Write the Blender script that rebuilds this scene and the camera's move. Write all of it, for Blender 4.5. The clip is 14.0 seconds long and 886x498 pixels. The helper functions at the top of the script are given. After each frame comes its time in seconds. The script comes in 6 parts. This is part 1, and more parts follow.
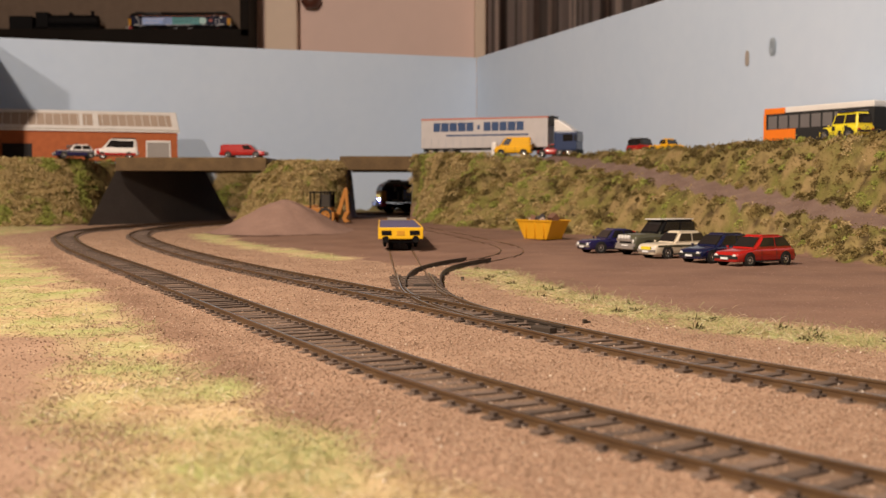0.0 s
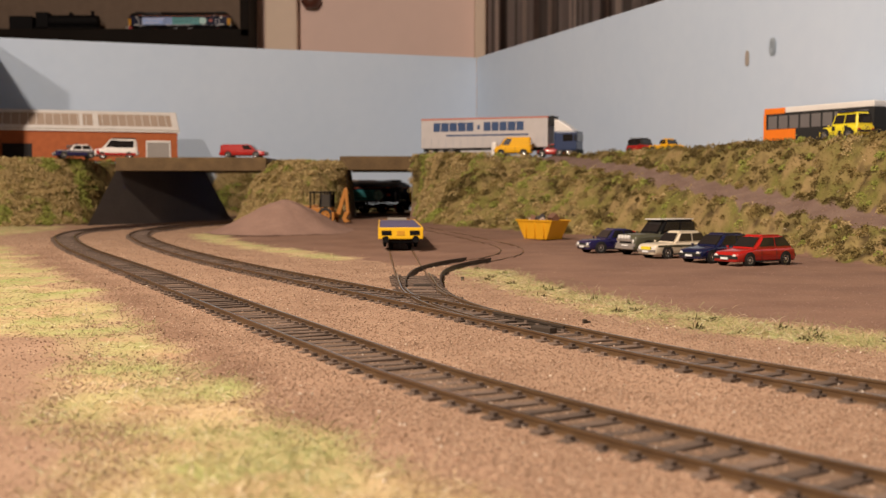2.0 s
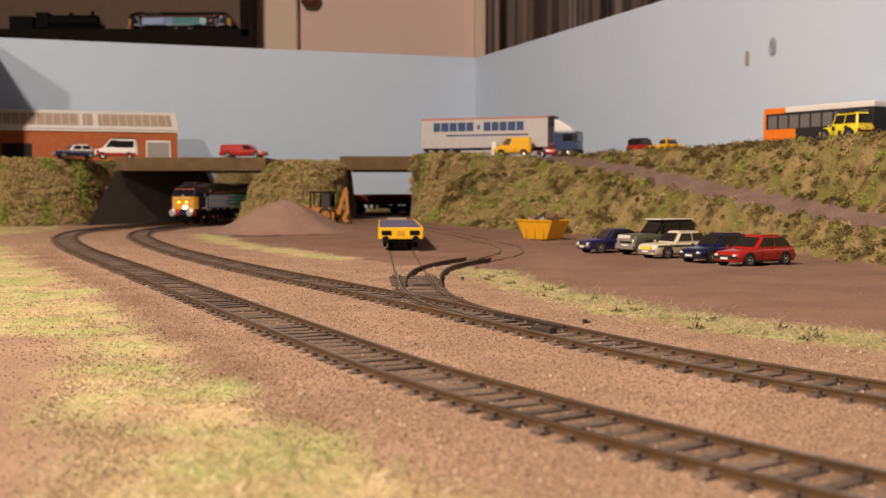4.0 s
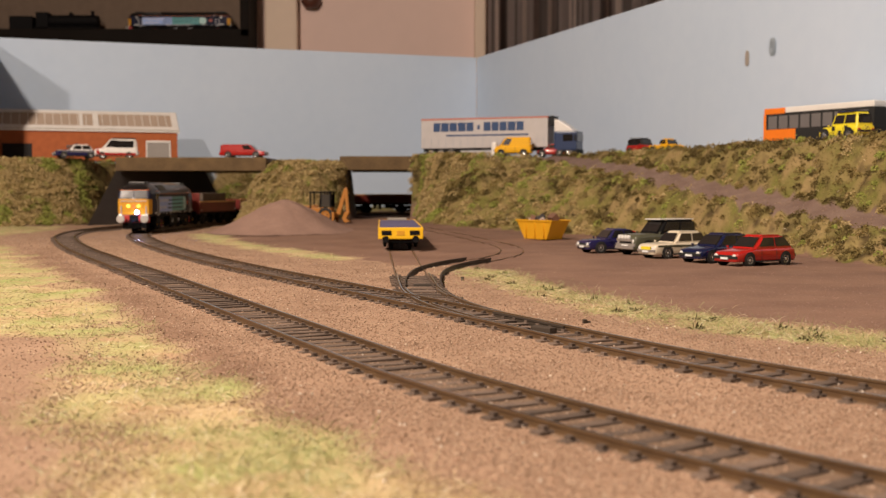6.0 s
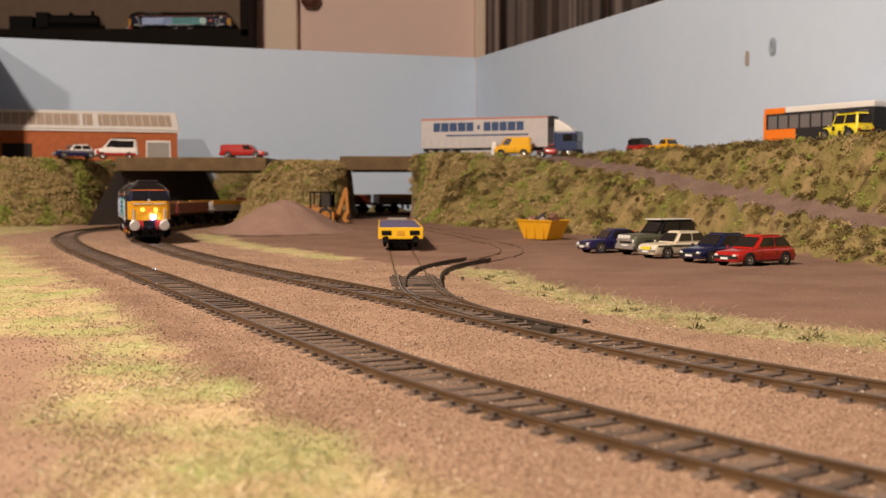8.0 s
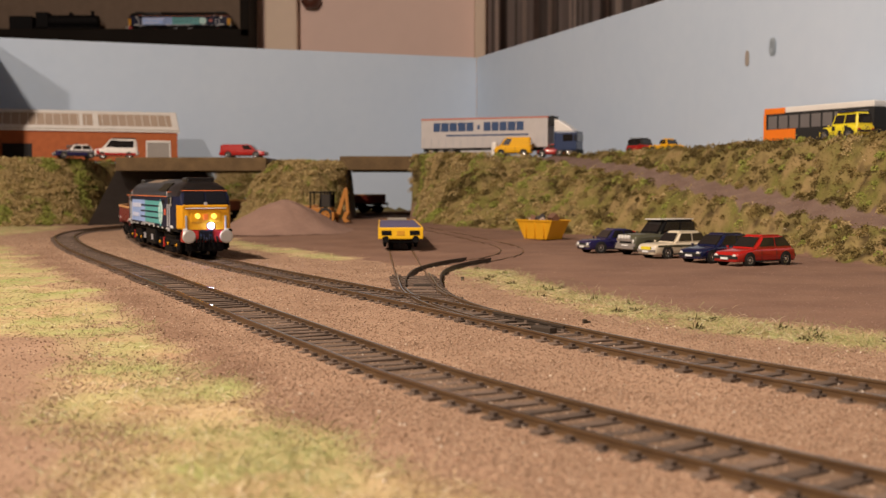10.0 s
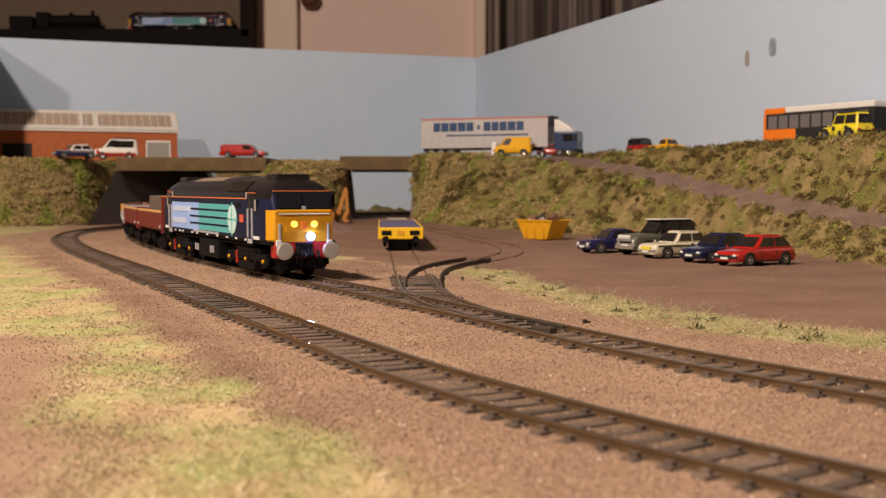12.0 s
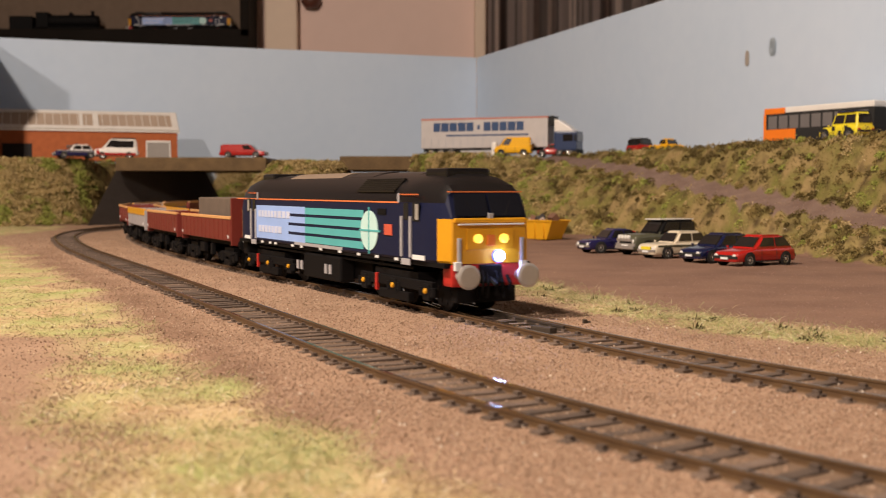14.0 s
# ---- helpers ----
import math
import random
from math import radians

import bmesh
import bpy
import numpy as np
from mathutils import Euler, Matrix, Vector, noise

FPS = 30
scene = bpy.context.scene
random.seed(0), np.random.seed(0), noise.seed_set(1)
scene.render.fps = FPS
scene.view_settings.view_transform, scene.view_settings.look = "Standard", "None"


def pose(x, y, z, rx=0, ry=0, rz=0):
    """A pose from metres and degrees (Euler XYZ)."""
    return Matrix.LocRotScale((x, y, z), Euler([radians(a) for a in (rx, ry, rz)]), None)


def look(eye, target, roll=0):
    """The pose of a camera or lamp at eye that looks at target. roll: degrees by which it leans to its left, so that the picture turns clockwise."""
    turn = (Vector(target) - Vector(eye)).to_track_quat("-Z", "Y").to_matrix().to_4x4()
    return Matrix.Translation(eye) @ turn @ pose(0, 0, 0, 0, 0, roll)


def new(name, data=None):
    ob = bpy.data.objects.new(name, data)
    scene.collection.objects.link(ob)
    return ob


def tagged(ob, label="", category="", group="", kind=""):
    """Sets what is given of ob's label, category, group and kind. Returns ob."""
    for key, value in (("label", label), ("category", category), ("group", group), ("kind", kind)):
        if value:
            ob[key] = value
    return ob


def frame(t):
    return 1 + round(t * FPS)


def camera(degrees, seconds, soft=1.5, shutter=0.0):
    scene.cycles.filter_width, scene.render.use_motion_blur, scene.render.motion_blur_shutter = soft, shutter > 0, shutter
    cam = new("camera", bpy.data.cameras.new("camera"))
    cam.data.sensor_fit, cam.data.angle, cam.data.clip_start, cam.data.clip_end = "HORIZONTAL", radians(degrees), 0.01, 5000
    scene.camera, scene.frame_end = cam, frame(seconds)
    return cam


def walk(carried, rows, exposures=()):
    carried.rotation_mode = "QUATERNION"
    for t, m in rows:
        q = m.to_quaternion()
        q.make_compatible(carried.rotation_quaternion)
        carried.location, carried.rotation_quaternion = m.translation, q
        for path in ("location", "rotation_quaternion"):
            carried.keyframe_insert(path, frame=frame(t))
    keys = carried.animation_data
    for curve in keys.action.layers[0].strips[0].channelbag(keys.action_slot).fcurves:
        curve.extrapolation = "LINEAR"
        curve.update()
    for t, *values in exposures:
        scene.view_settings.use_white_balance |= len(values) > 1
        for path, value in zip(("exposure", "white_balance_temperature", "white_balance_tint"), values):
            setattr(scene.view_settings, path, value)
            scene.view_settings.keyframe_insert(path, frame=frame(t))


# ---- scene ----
cam = camera(42.8, 14.0, soft=1.05, shutter=0.5)
cam.data.dof.use_dof = True
cam.data.dof.focus_distance = 0.46
cam.data.dof.aperture_fstop = 32
EYE = (0.0, 0.0, 0.0475)
EYE_POSE = pose(EYE[0], EYE[1], EYE[2], 90 - 3.037, 0, 0)
walk(cam, [(0.0, EYE_POSE), (14.0, EYE_POSE)], exposures=[(0.0, 0.0), (8.2, 0.0), (10.3, -0.18), (11.5, -0.18), (12.5, -0.12), (14.0, -0.07)])

# ---- light: a room at night, two warm lamps behind and beside the layout ----
world = bpy.data.worlds.new("room_dusk")
scene.world = world
world.use_nodes = True
world.node_tree.nodes["Background"].inputs["Color"].default_value = (1.0, 0.80, 0.62, 1)
world.node_tree.nodes["Background"].inputs["Strength"].default_value = 0.035


def area_lamp(name, eye, target, size, watts, colour):
    d = bpy.data.lights.new(name, "AREA")
    d.shape, d.size, d.energy, d.color = "DISK", size, watts, colour
    ob = new(name, d)
    ob.matrix_world = look(eye, target)
    return ob


area_lamp("ceiling_lamp_light", (-0.73, 0.06, 1.22), (-0.12, 0.42, 0.0), 0.10, 38.5, (1.0, 0.81, 0.66))
area_lamp("standard_lamp_light", (-0.80, -1.5, 1.06), (-0.1, 1.6, 0.1), 0.09, 32.5, (1.0, 0.805, 0.665))

# ---- materials ----
def material(name, colour, rough=0.7, metal=0.0, vary=0.18, scale=60.0, bump=0.15, bump_scale=None, second=None, spec=0.5,
             coat=0.0, random_amount=0.0, bump_dist=0.0006):
    """A surface with two scales of variation and a fine relief."""
    m = bpy.data.materials.new(name)
    m.use_nodes = True
    nt = m.node_tree
    n, link = nt.nodes, nt.links.new
    b = n["Principled BSDF"]
    b.inputs["Roughness"].default_value = rough
    b.inputs["Metallic"].default_value = metal
    b.inputs["Specular IOR Level"].default_value = spec
    b.inputs["Coat Weight"].default_value = coat
    tc = n.new("ShaderNodeTexCoord")
    big, fine = n.new("ShaderNodeTexNoise"), n.new("ShaderNodeTexNoise")
    big.inputs["Scale"].default_value, fine.inputs["Scale"].default_value = scale, scale * 9
    big.inputs["Detail"].default_value = 4
    for t in (big, fine):
        link(tc.outputs["Object"], t.inputs["Vector"])
    mix = n.new("ShaderNodeMix")
    mix.data_type = "RGBA"
    c2 = second or tuple(c * (1 - vary) for c in colour)
    mix.inputs["A"].default_value, mix.inputs["B"].default_value = (*colour, 1), (*c2, 1)
    add = n.new("ShaderNodeMath")
    add.operation = "MULTIPLY_ADD"
    link(fine.outputs["Fac"], add.inputs[0])
    add.inputs[1].default_value = 0.5
    ramp = n.new("ShaderNodeMapRange")
    ramp.inputs["From Min"].default_value, ramp.inputs["From Max"].default_value = 0.5, 1.0
    link(big.outputs["Fac"], add.inputs[2])
    link(add.outputs[0], ramp.inputs["Value"])
    link(ramp.outputs["Result"], mix.inputs["Factor"])
    out = mix.outputs["Result"]
    if random_amount:
        info = n.new("ShaderNodeObjectInfo")
        hsv = n.new("ShaderNodeHueSaturation")
        mr = n.new("ShaderNodeMapRange")
        mr.inputs["To Min"].default_value, mr.inputs["To Max"].default_value = 1 - random_amount, 1 + random_amount
        link(info.outputs["Random"], mr.inputs["Value"])
        link(mr.outputs["Result"], hsv.inputs["Value"])
        link(out, hsv.inputs["Color"])
        out = hsv.outputs["Color"]
    link(out, b.inputs["Base Color"])
    if bump:
        bn = n.new("ShaderNodeTexNoise")
        bn.inputs["Scale"].default_value = bump_scale or scale * 12
        bn.inputs["Detail"].default_value = 3
        link(tc.outputs["Object"], bn.inputs["Vector"])
        bp = n.new("ShaderNodeBump")
        bp.inputs["Strength"].default_value, bp.inputs["Distance"].default_value = bump, bump_dist
        link(bn.outputs["Fac"], bp.inputs["Height"])
        link(bp.outputs["Normal"], b.inputs["Normal"])
    return m


def plain(name, colour, rough=0.35, metal=0.0, coat=0.0, spec=0.5):
    """Thin model paint or plastic, faintly uneven."""
    return material(name, colour, rough, metal, 0.10, 90.0, 0.04, 700.0, None, spec, coat)


def glowing(name, colour, strength):
    m = bpy.data.materials.new(name)
    m.use_nodes = True
    b = m.node_tree.nodes["Principled BSDF"]
    b.inputs["Base Color"].default_value = (*colour, 1)
    b.inputs["Emission Color"].default_value = (*colour, 1)
    b.inputs["Emission Strength"].default_value = strength
    return m


def random_islands(name, colours, rough=0.8, spec=0.3, translucent=0.0):
    """Scattered bits, each in a colour of its own between the given ones."""
    m = bpy.data.materials.new(name)
    m.use_nodes = True
    nt = m.node_tree
    n, link = nt.nodes, nt.links.new
    b = n["Principled BSDF"]
    b.inputs["Roughness"].default_value, b.inputs["Specular IOR Level"].default_value = rough, spec
    g = n.new("ShaderNodeNewGeometry")
    r = n.new("ShaderNodeValToRGB")
    els = r.color_ramp.elements
    while len(els) < len(colours):
        els.new(0.5)
    for i, (e, c) in enumerate(zip(els, colours)):
        e.position, e.color = i / max(1, len(colours) - 1), (*c, 1)
    link(g.outputs["Random Per Island"], r.inputs["Fac"])
    link(r.outputs["Color"], b.inputs["Base Color"])
    return m


# ---- building blocks ----
def obj(name, bm, mat, parent=None, label="", smooth=False):
    me = bpy.data.meshes.new(name)
    if smooth:
        for f in bm.faces:
            f.smooth = True
    bm.to_mesh(me)
    bm.free()
    for m in (mat if isinstance(mat, (list, tuple)) else [mat]):
        me.materials.append(m)
    ob = new(name, me)
    if parent is not None:
        ob.parent = parent
    if label:
        ob["label"] = label
    return ob


def part(name, bm, mat, parent, label="", smooth=False):
    return obj(name, bm, mat, parent, label, smooth)


def thing(name, m, label, category, group="", kind=""):
    e = new(name)
    e.empty_display_size = 0.01
    e.matrix_world = m
    return tagged(e, label, category, group, kind)


def box(bm, x0, x1, y0, y1, z0, z1, bevel=0.0, mat=0):
    vs = [bm.verts.new((x, y, z)) for z in (z0, z1) for y in (y0, y1) for x in (x0, x1)]
    fs = [bm.faces.new([vs[i] for i in q]) for q in ((0, 2, 3, 1), (4, 5, 7, 6), (0, 1, 5, 4), (2, 6, 7, 3), (0, 4, 6, 2), (1, 3, 7, 5))]
    for f in fs:
        f.material_index = mat
    if bevel:
        es = list({e for f in fs for e in f.edges})
        bmesh.ops.bevel(bm, geom=es, offset=bevel, segments=2, affect="EDGES", profile=0.6)
    return bm


def boxes(*args, bevel=0.0):
    bm = bmesh.new()
    for a in args:
        box(bm, *a, bevel=bevel)
    return bm


def extrude_profile(pts, axis_lo, axis_hi, axis="x", bevel=0.0, cap=True):
    """A closed outline drawn in two axes, drawn out along the third."""
    bm = bmesh.new()

    def put(p, s):
        if axis == "x":
            return (s, p[0], p[1])
        if axis == "y":
            return (p[0], s, p[1])
        return (p[0], p[1], s)
    lo = [bm.verts.new(put(p, axis_lo)) for p in pts]
    hi = [bm.verts.new(put(p, axis_hi)) for p in pts]
    n = len(pts)
    for i in range(n):
        bm.faces.new((lo[i], lo[(i + 1) % n], hi[(i + 1) % n], hi[i]))
    if cap:
        bm.faces.new(lo)
        bm.faces.new(hi)
    bmesh.ops.recalc_face_normals(bm, faces=bm.faces[:])
    if bevel:
        bmesh.ops.bevel(bm, geom=bm.edges[:], offset=bevel, segments=2, affect="EDGES", profile=0.6)
    return bm


def lathe(profile, m=None, segs=16, bm=None):
    """A turned body: profile of (radius, z), about z, then placed by m."""
    bm = bm or bmesh.new()
    rings = []
    for r, z in profile:
        ring = []
        for i in range(segs):
            a = 2 * math.pi * i / segs
            v = Vector((r * math.cos(a), r * math.sin(a), z))
            ring.append(bm.verts.new(m @ v if m else v))
        rings.append(ring)
    for a, b in zip(rings, rings[1:]):
        for i in range(segs):
            bm.faces.new((a[i], a[(i + 1) % segs], b[(i + 1) % segs], b[i]))
    bm.faces.new(rings[0][::-1])
    bm.faces.new(rings[-1])
    return bm


def rod(bm, a, b, r, segs=6):
    a, b = Vector(a), Vector(b)
    d = b - a
    m = Matrix.Translation(a) @ d.to_track_quat("Z", "Y").to_matrix().to_4x4()
    return lathe([(r, 0), (r, d.length)], m, segs, bm)


def smooth01(t):
    t = max(0.0, min(1.0, t))
    return t * t * (3 - 2 * t)


def seg_dist(px, py, pts):
    """Distance to a polyline and how far along it, 0 to 1."""
    best, where = 1e9, 0.0
    n = len(pts) - 1
    for i in range(n):
        ax, ay = pts[i][0], pts[i][1]
        bx, by = pts[i + 1][0] - ax, pts[i + 1][1] - ay
        t = max(0.0, min(1.0, ((px - ax) * bx + (py - ay) * by) / (bx * bx + by * by)))
        d = math.hypot(px - ax - t * bx, py - ay - t * by)
        if d < best:
            best, where = d, (i + t) / n
    return best, where


def inside(px, py, poly):
    r = False
    for i in range(len(poly)):
        x0, y0 = poly[i][0], poly[i][1]
        x1, y1 = poly[i - 1][0], poly[i - 1][1]
        if (y0 > py) != (y1 > py) and px < (x1 - x0) * (py - y0) / (y1 - y0) + x0:
            r = not r
    return r


# ---- plan of the layout ----
BED = 0.0012           # how far the ballast and sleepers stand above the board
RAIL = 0.0035          # top of the rails above the board
GAUGE = 0.0173         # between the middles of the two rails
LEVEL = 0.088          # the upper level above the board
CORNER = (0.060, 2.03)  # where the two sky boards meet
ALONG_BACK = Vector((-0.941, -0.339, 0))
ALONG_SIDE = Vector((0.327, -0.945, 0))


def arcs(x, y, a, pieces, step=0.002):
    """A line of track made of arcs: (length, curvature per metre) one after another."""
    out = [(x, y, a)]
    for length, k in pieces:
        for _ in range(round(length / step)):
            m = a + k * step / 2
            x, y, a = x + step * math.cos(m), y + step * math.sin(m), a + k * step
            out.append((x, y, a))
    return out


TRACK_NEAR = arcs(0.125, 0.1015, 2.382, [(0.25, -1.495), (0.25, -0.024), (0.25, 0.044), (0.30, -0.328), (0.30, -1.37), (0.25, -1.37), (0.22, -1.6), (0.6, -0.2)])
TRACK_FAR = arcs(0.196, 0.1461, 2.469, [(0.25, -1.833), (0.25, 0.205), (0.25, -0.296), (0.30, -0.343), (0.30, -1.35), (0.27, -1.25), (0.20, -4.0), (1.9, 0.0)])

# ---- ground and embankments ----
ROAD = [(0.115, 1.50, 0.089), (0.148, 1.38, 0.083), (0.195, 1.20, 0.068), (0.247, 1.00, 0.045), (0.298, 0.80, 0.026), (0.355, 0.55, 0.006)]
PLATEAU_EAST = [(-0.039, 2.2), (-0.039, 1.50), (-0.01, 1.44), (0.05, 1.41), (0.105, 1.42), (0.150, 1.47), (0.190, 1.40), (0.222, 1.31), (0.265, 1.12),
                (0.322, 0.90), (0.38, 0.66), (0.45, 0.36), (0.50, 0.05), (1.2, 0.05), (1.2, 2.2)]
PLATEAU_MID = [(-0.235, 1.64), (-0.225, 1.50), (-0.215, 1.46), (-0.17, 1.44), (-0.140, 1.46), (-0.132, 1.50), (-0.132, 1.66), (-0.155, 1.68)]
PLATEAU_WEST = [(-1.2, 2.2), (-1.2, 1.30), (-0.75, 1.42), (-0.60, 1.48), (-0.53, 1.515), (-0.49, 1.55), (-0.466, 1.62), (-0.466, 2.2)]
FOOT_EAST = [(-0.037, 2.2), (-0.037, 1.47), (-0.02, 1.36), (0.03, 1.25), (0.09, 1.17), (0.17, 1.08), (0.225, 0.96), (0.252, 0.83), (0.262, 0.66), (0.28, 0.45), (0.32, 0.05)]
FOOT_MID = [(-0.262, 1.66), (-0.275, 1.50), (-0.255, 1.45), (-0.20, 1.41), (-0.145, 1.42), (-0.131, 1.46), (-0.131, 1.67), (-0.157, 1.69)]
FOOT_WEST = [(-1.2, 1.1), (-0.75, 1.33), (-0.62, 1.39), (-0.54, 1.43), (-0.485, 1.49), (-0.462, 1.6), (-0.462, 2.2)]
TRACKS = [TRACK_NEAR[::12], TRACK_FAR[::12]]


def ground_z(x, y):
    """The board's surface: gently rising to the back."""
    return 0.007 * smooth01((y - 0.95) / 0.5) * smooth01((x + 0.30) / 0.1)


def land(x, y):
    """Height of the scenery and how much of it is bank (0 flat, 1 slope)."""
    g = ground_z(x, y)
    near = min(seg_dist(x, y, [(p[0], p[1]) for p in t])[0] for t in TRACKS) if y > 1.3 else 1.0
    if x > -0.08 or (x > -0.4 and y < 1.3):
        plateau, foot = PLATEAU_EAST, FOOT_EAST
    elif x > -0.33:
        plateau, foot = PLATEAU_MID, FOOT_MID
    else:
        plateau, foot = PLATEAU_WEST, FOOT_WEST
    if y > 1.56 and near < 0.034:
        return g, 0.0
    back = 0.339 * (x - CORNER[0]) - 0.941 * (y - CORNER[1])
    if 0 < back < 0.06 and -0.43 < x < 0.02:
        top = 0.016 + 0.070 * smooth01((-0.215 - x) / 0.09)
        return max(g, top * smooth01(1.1 - back / 0.055)), 0.6
    dp, _ = seg_dist(x, y, plateau)
    if inside(x, y, plateau):
        if plateau is PLATEAU_MID:
            return LEVEL - 0.009, 0.2
        return LEVEL, 0.0 if dp > 0.012 else 0.1
    df, _ = seg_dist(x, y, foot)
    if foot is FOOT_EAST:
        out = not inside(x, y, FOOT_EAST + [(1.3, 0.05), (1.3, 2.2)])
    elif foot is FOOT_MID:
        out = not inside(x, y, FOOT_MID)
    else:
        out = not inside(x, y, FOOT_WEST + [(-1.3, 2.2), (-1.3, 1.1)])
    if out:
        return g, 0.0
    top, d = (LEVEL - 0.009 if foot is FOOT_MID else LEVEL), dp
    if foot is FOOT_EAST and y < 1.5:
        dr, w = seg_dist(x, y, ROAD)
        n = len(ROAD) - 1
        i = min(n - 1, int(w * n))
        f = w * n - i
        zr = ROAD[i][2] * (1 - f) + ROAD[i + 1][2] * f
        half = 0.0135
        east = (x - (ROAD[i][0] * (1 - f) + ROAD[i + 1][0] * f)) > 0
        if dr < half:
            return zr + 0.28 * dr * (1 if east else -1), 0.0
        dr -= half
        zr += 0.28 * half * (1 if east else -1)
        if east:
            t = dr / (dr + dp + 1e-6)
            return zr + (LEVEL - zr) * (0.35 * t + 0.65 * smooth01(t)), max(0.1, math.sin(math.pi * min(1, max(0, t))))
        if dr < dp:
            top, d = zr, dr
    t = df / (df + d + 1e-6)
    return g + (top - g) * (0.6 * t + 0.4 * smooth01(t)), max(0.1, math.sin(math.pi * min(1, max(0, t))) ** 0.5)


YARD = [(-0.185, 0.96), (-0.12, 0.86), (-0.06, 0.78), (-0.03, 0.70), (0.02, 0.70), (0.035, 0.62), (0.062, 0.515), (0.088, 0.44), (0.120, 0.405), (0.160, 0.36),
        (0.30, 0.30), (0.34, 0.5), (0.27, 0.85), (0.18, 1.09), (0.0, 1.33), (-0.04, 1.47), (-0.04, 2.0), (-0.124, 2.0), (-0.124, 1.44), (-0.2, 1.37), (-0.26, 1.2), (-0.235, 1.08)]
VERGE = [(0.02, 0.655), (0.045, 0.535), (0.073, 0.44), (0.10, 0.385), (0.135, 0.345), (0.19, 0.30)]
LAWN = [(-0.9, 1.45), (-0.62, 1.42), (-0.48, 1.44), (-0.452, 1.30), (-0.448, 1.15), (-0.40, 1.0), (-0.345, 0.90), (-0.232, 0.66), (-0.150, 0.49), (-0.088, 0.35), (-0.046, 0.265), (-0.018, 0.205), (0.004, 0.172), (0.03, 0.10), (0.03, 0.05), (-0.3, 0.05), (-0.8, 0.3), (-0.9, 1.0)]
BARE = [(-0.19, 0.40), (-0.14, 0.362), (-0.112, 0.362), (-0.094, 0.275), (-0.085, 0.233), (-0.066, 0.203), (-0.060, 0.165), (-0.2, 0.10)]
SOIL_LINE = [(-0.30, 0.83), (-0.222, 0.66), (-0.136, 0.49), (-0.074, 0.34), (-0.042, 0.265), (-0.022, 0.20)]
TONGUE = [(-0.245, 1.16), (-0.20, 1.02), (-0.13, 0.88), (-0.075, 0.77)]


def zones(x, y):
    """Yard, grass and ballast shares of the flat ground."""
    j = 0.012 * noise.noise(Vector((x * 40, y * 40, 3.0))) + 0.006 * noise.noise(Vector((x * 120, y * 120, 8.0)))
    k = 0.35 + 0.65 * min(1.0, y / 0.6)

    def soft(poly, width):
        d = seg_dist(x, y, poly + [poly[0]])[0] * (1 if inside(x, y, poly) else -1)
        return smooth01(0.5 + (d + j * k) / (width * k))
    yard = soft(YARD, 0.02)
    grass = soft(LAWN, 0.035) * (0.86 + 0.45 * noise.noise(Vector((x * 24, y * 24, 1.0))) + 0.4 * noise.noise(Vector((x * 70, y * 70, 21.0)))) * (1 - 0.92 * soft(BARE, 0.05))
    dv = seg_dist(x, y, VERGE)[0]
    grass = max(grass, smooth01(1.3 - (dv + j) / 0.020) * (0.66 + 0.7 * noise.noise(Vector((x * 55, y * 55, 12.0)))))
    dt = seg_dist(x, y, TONGUE)[0]
    grass = max(grass, smooth01(1.25 - (dt + j) / 0.022) * 0.85)
    return yard, max(0.0, min(1.0, grass))


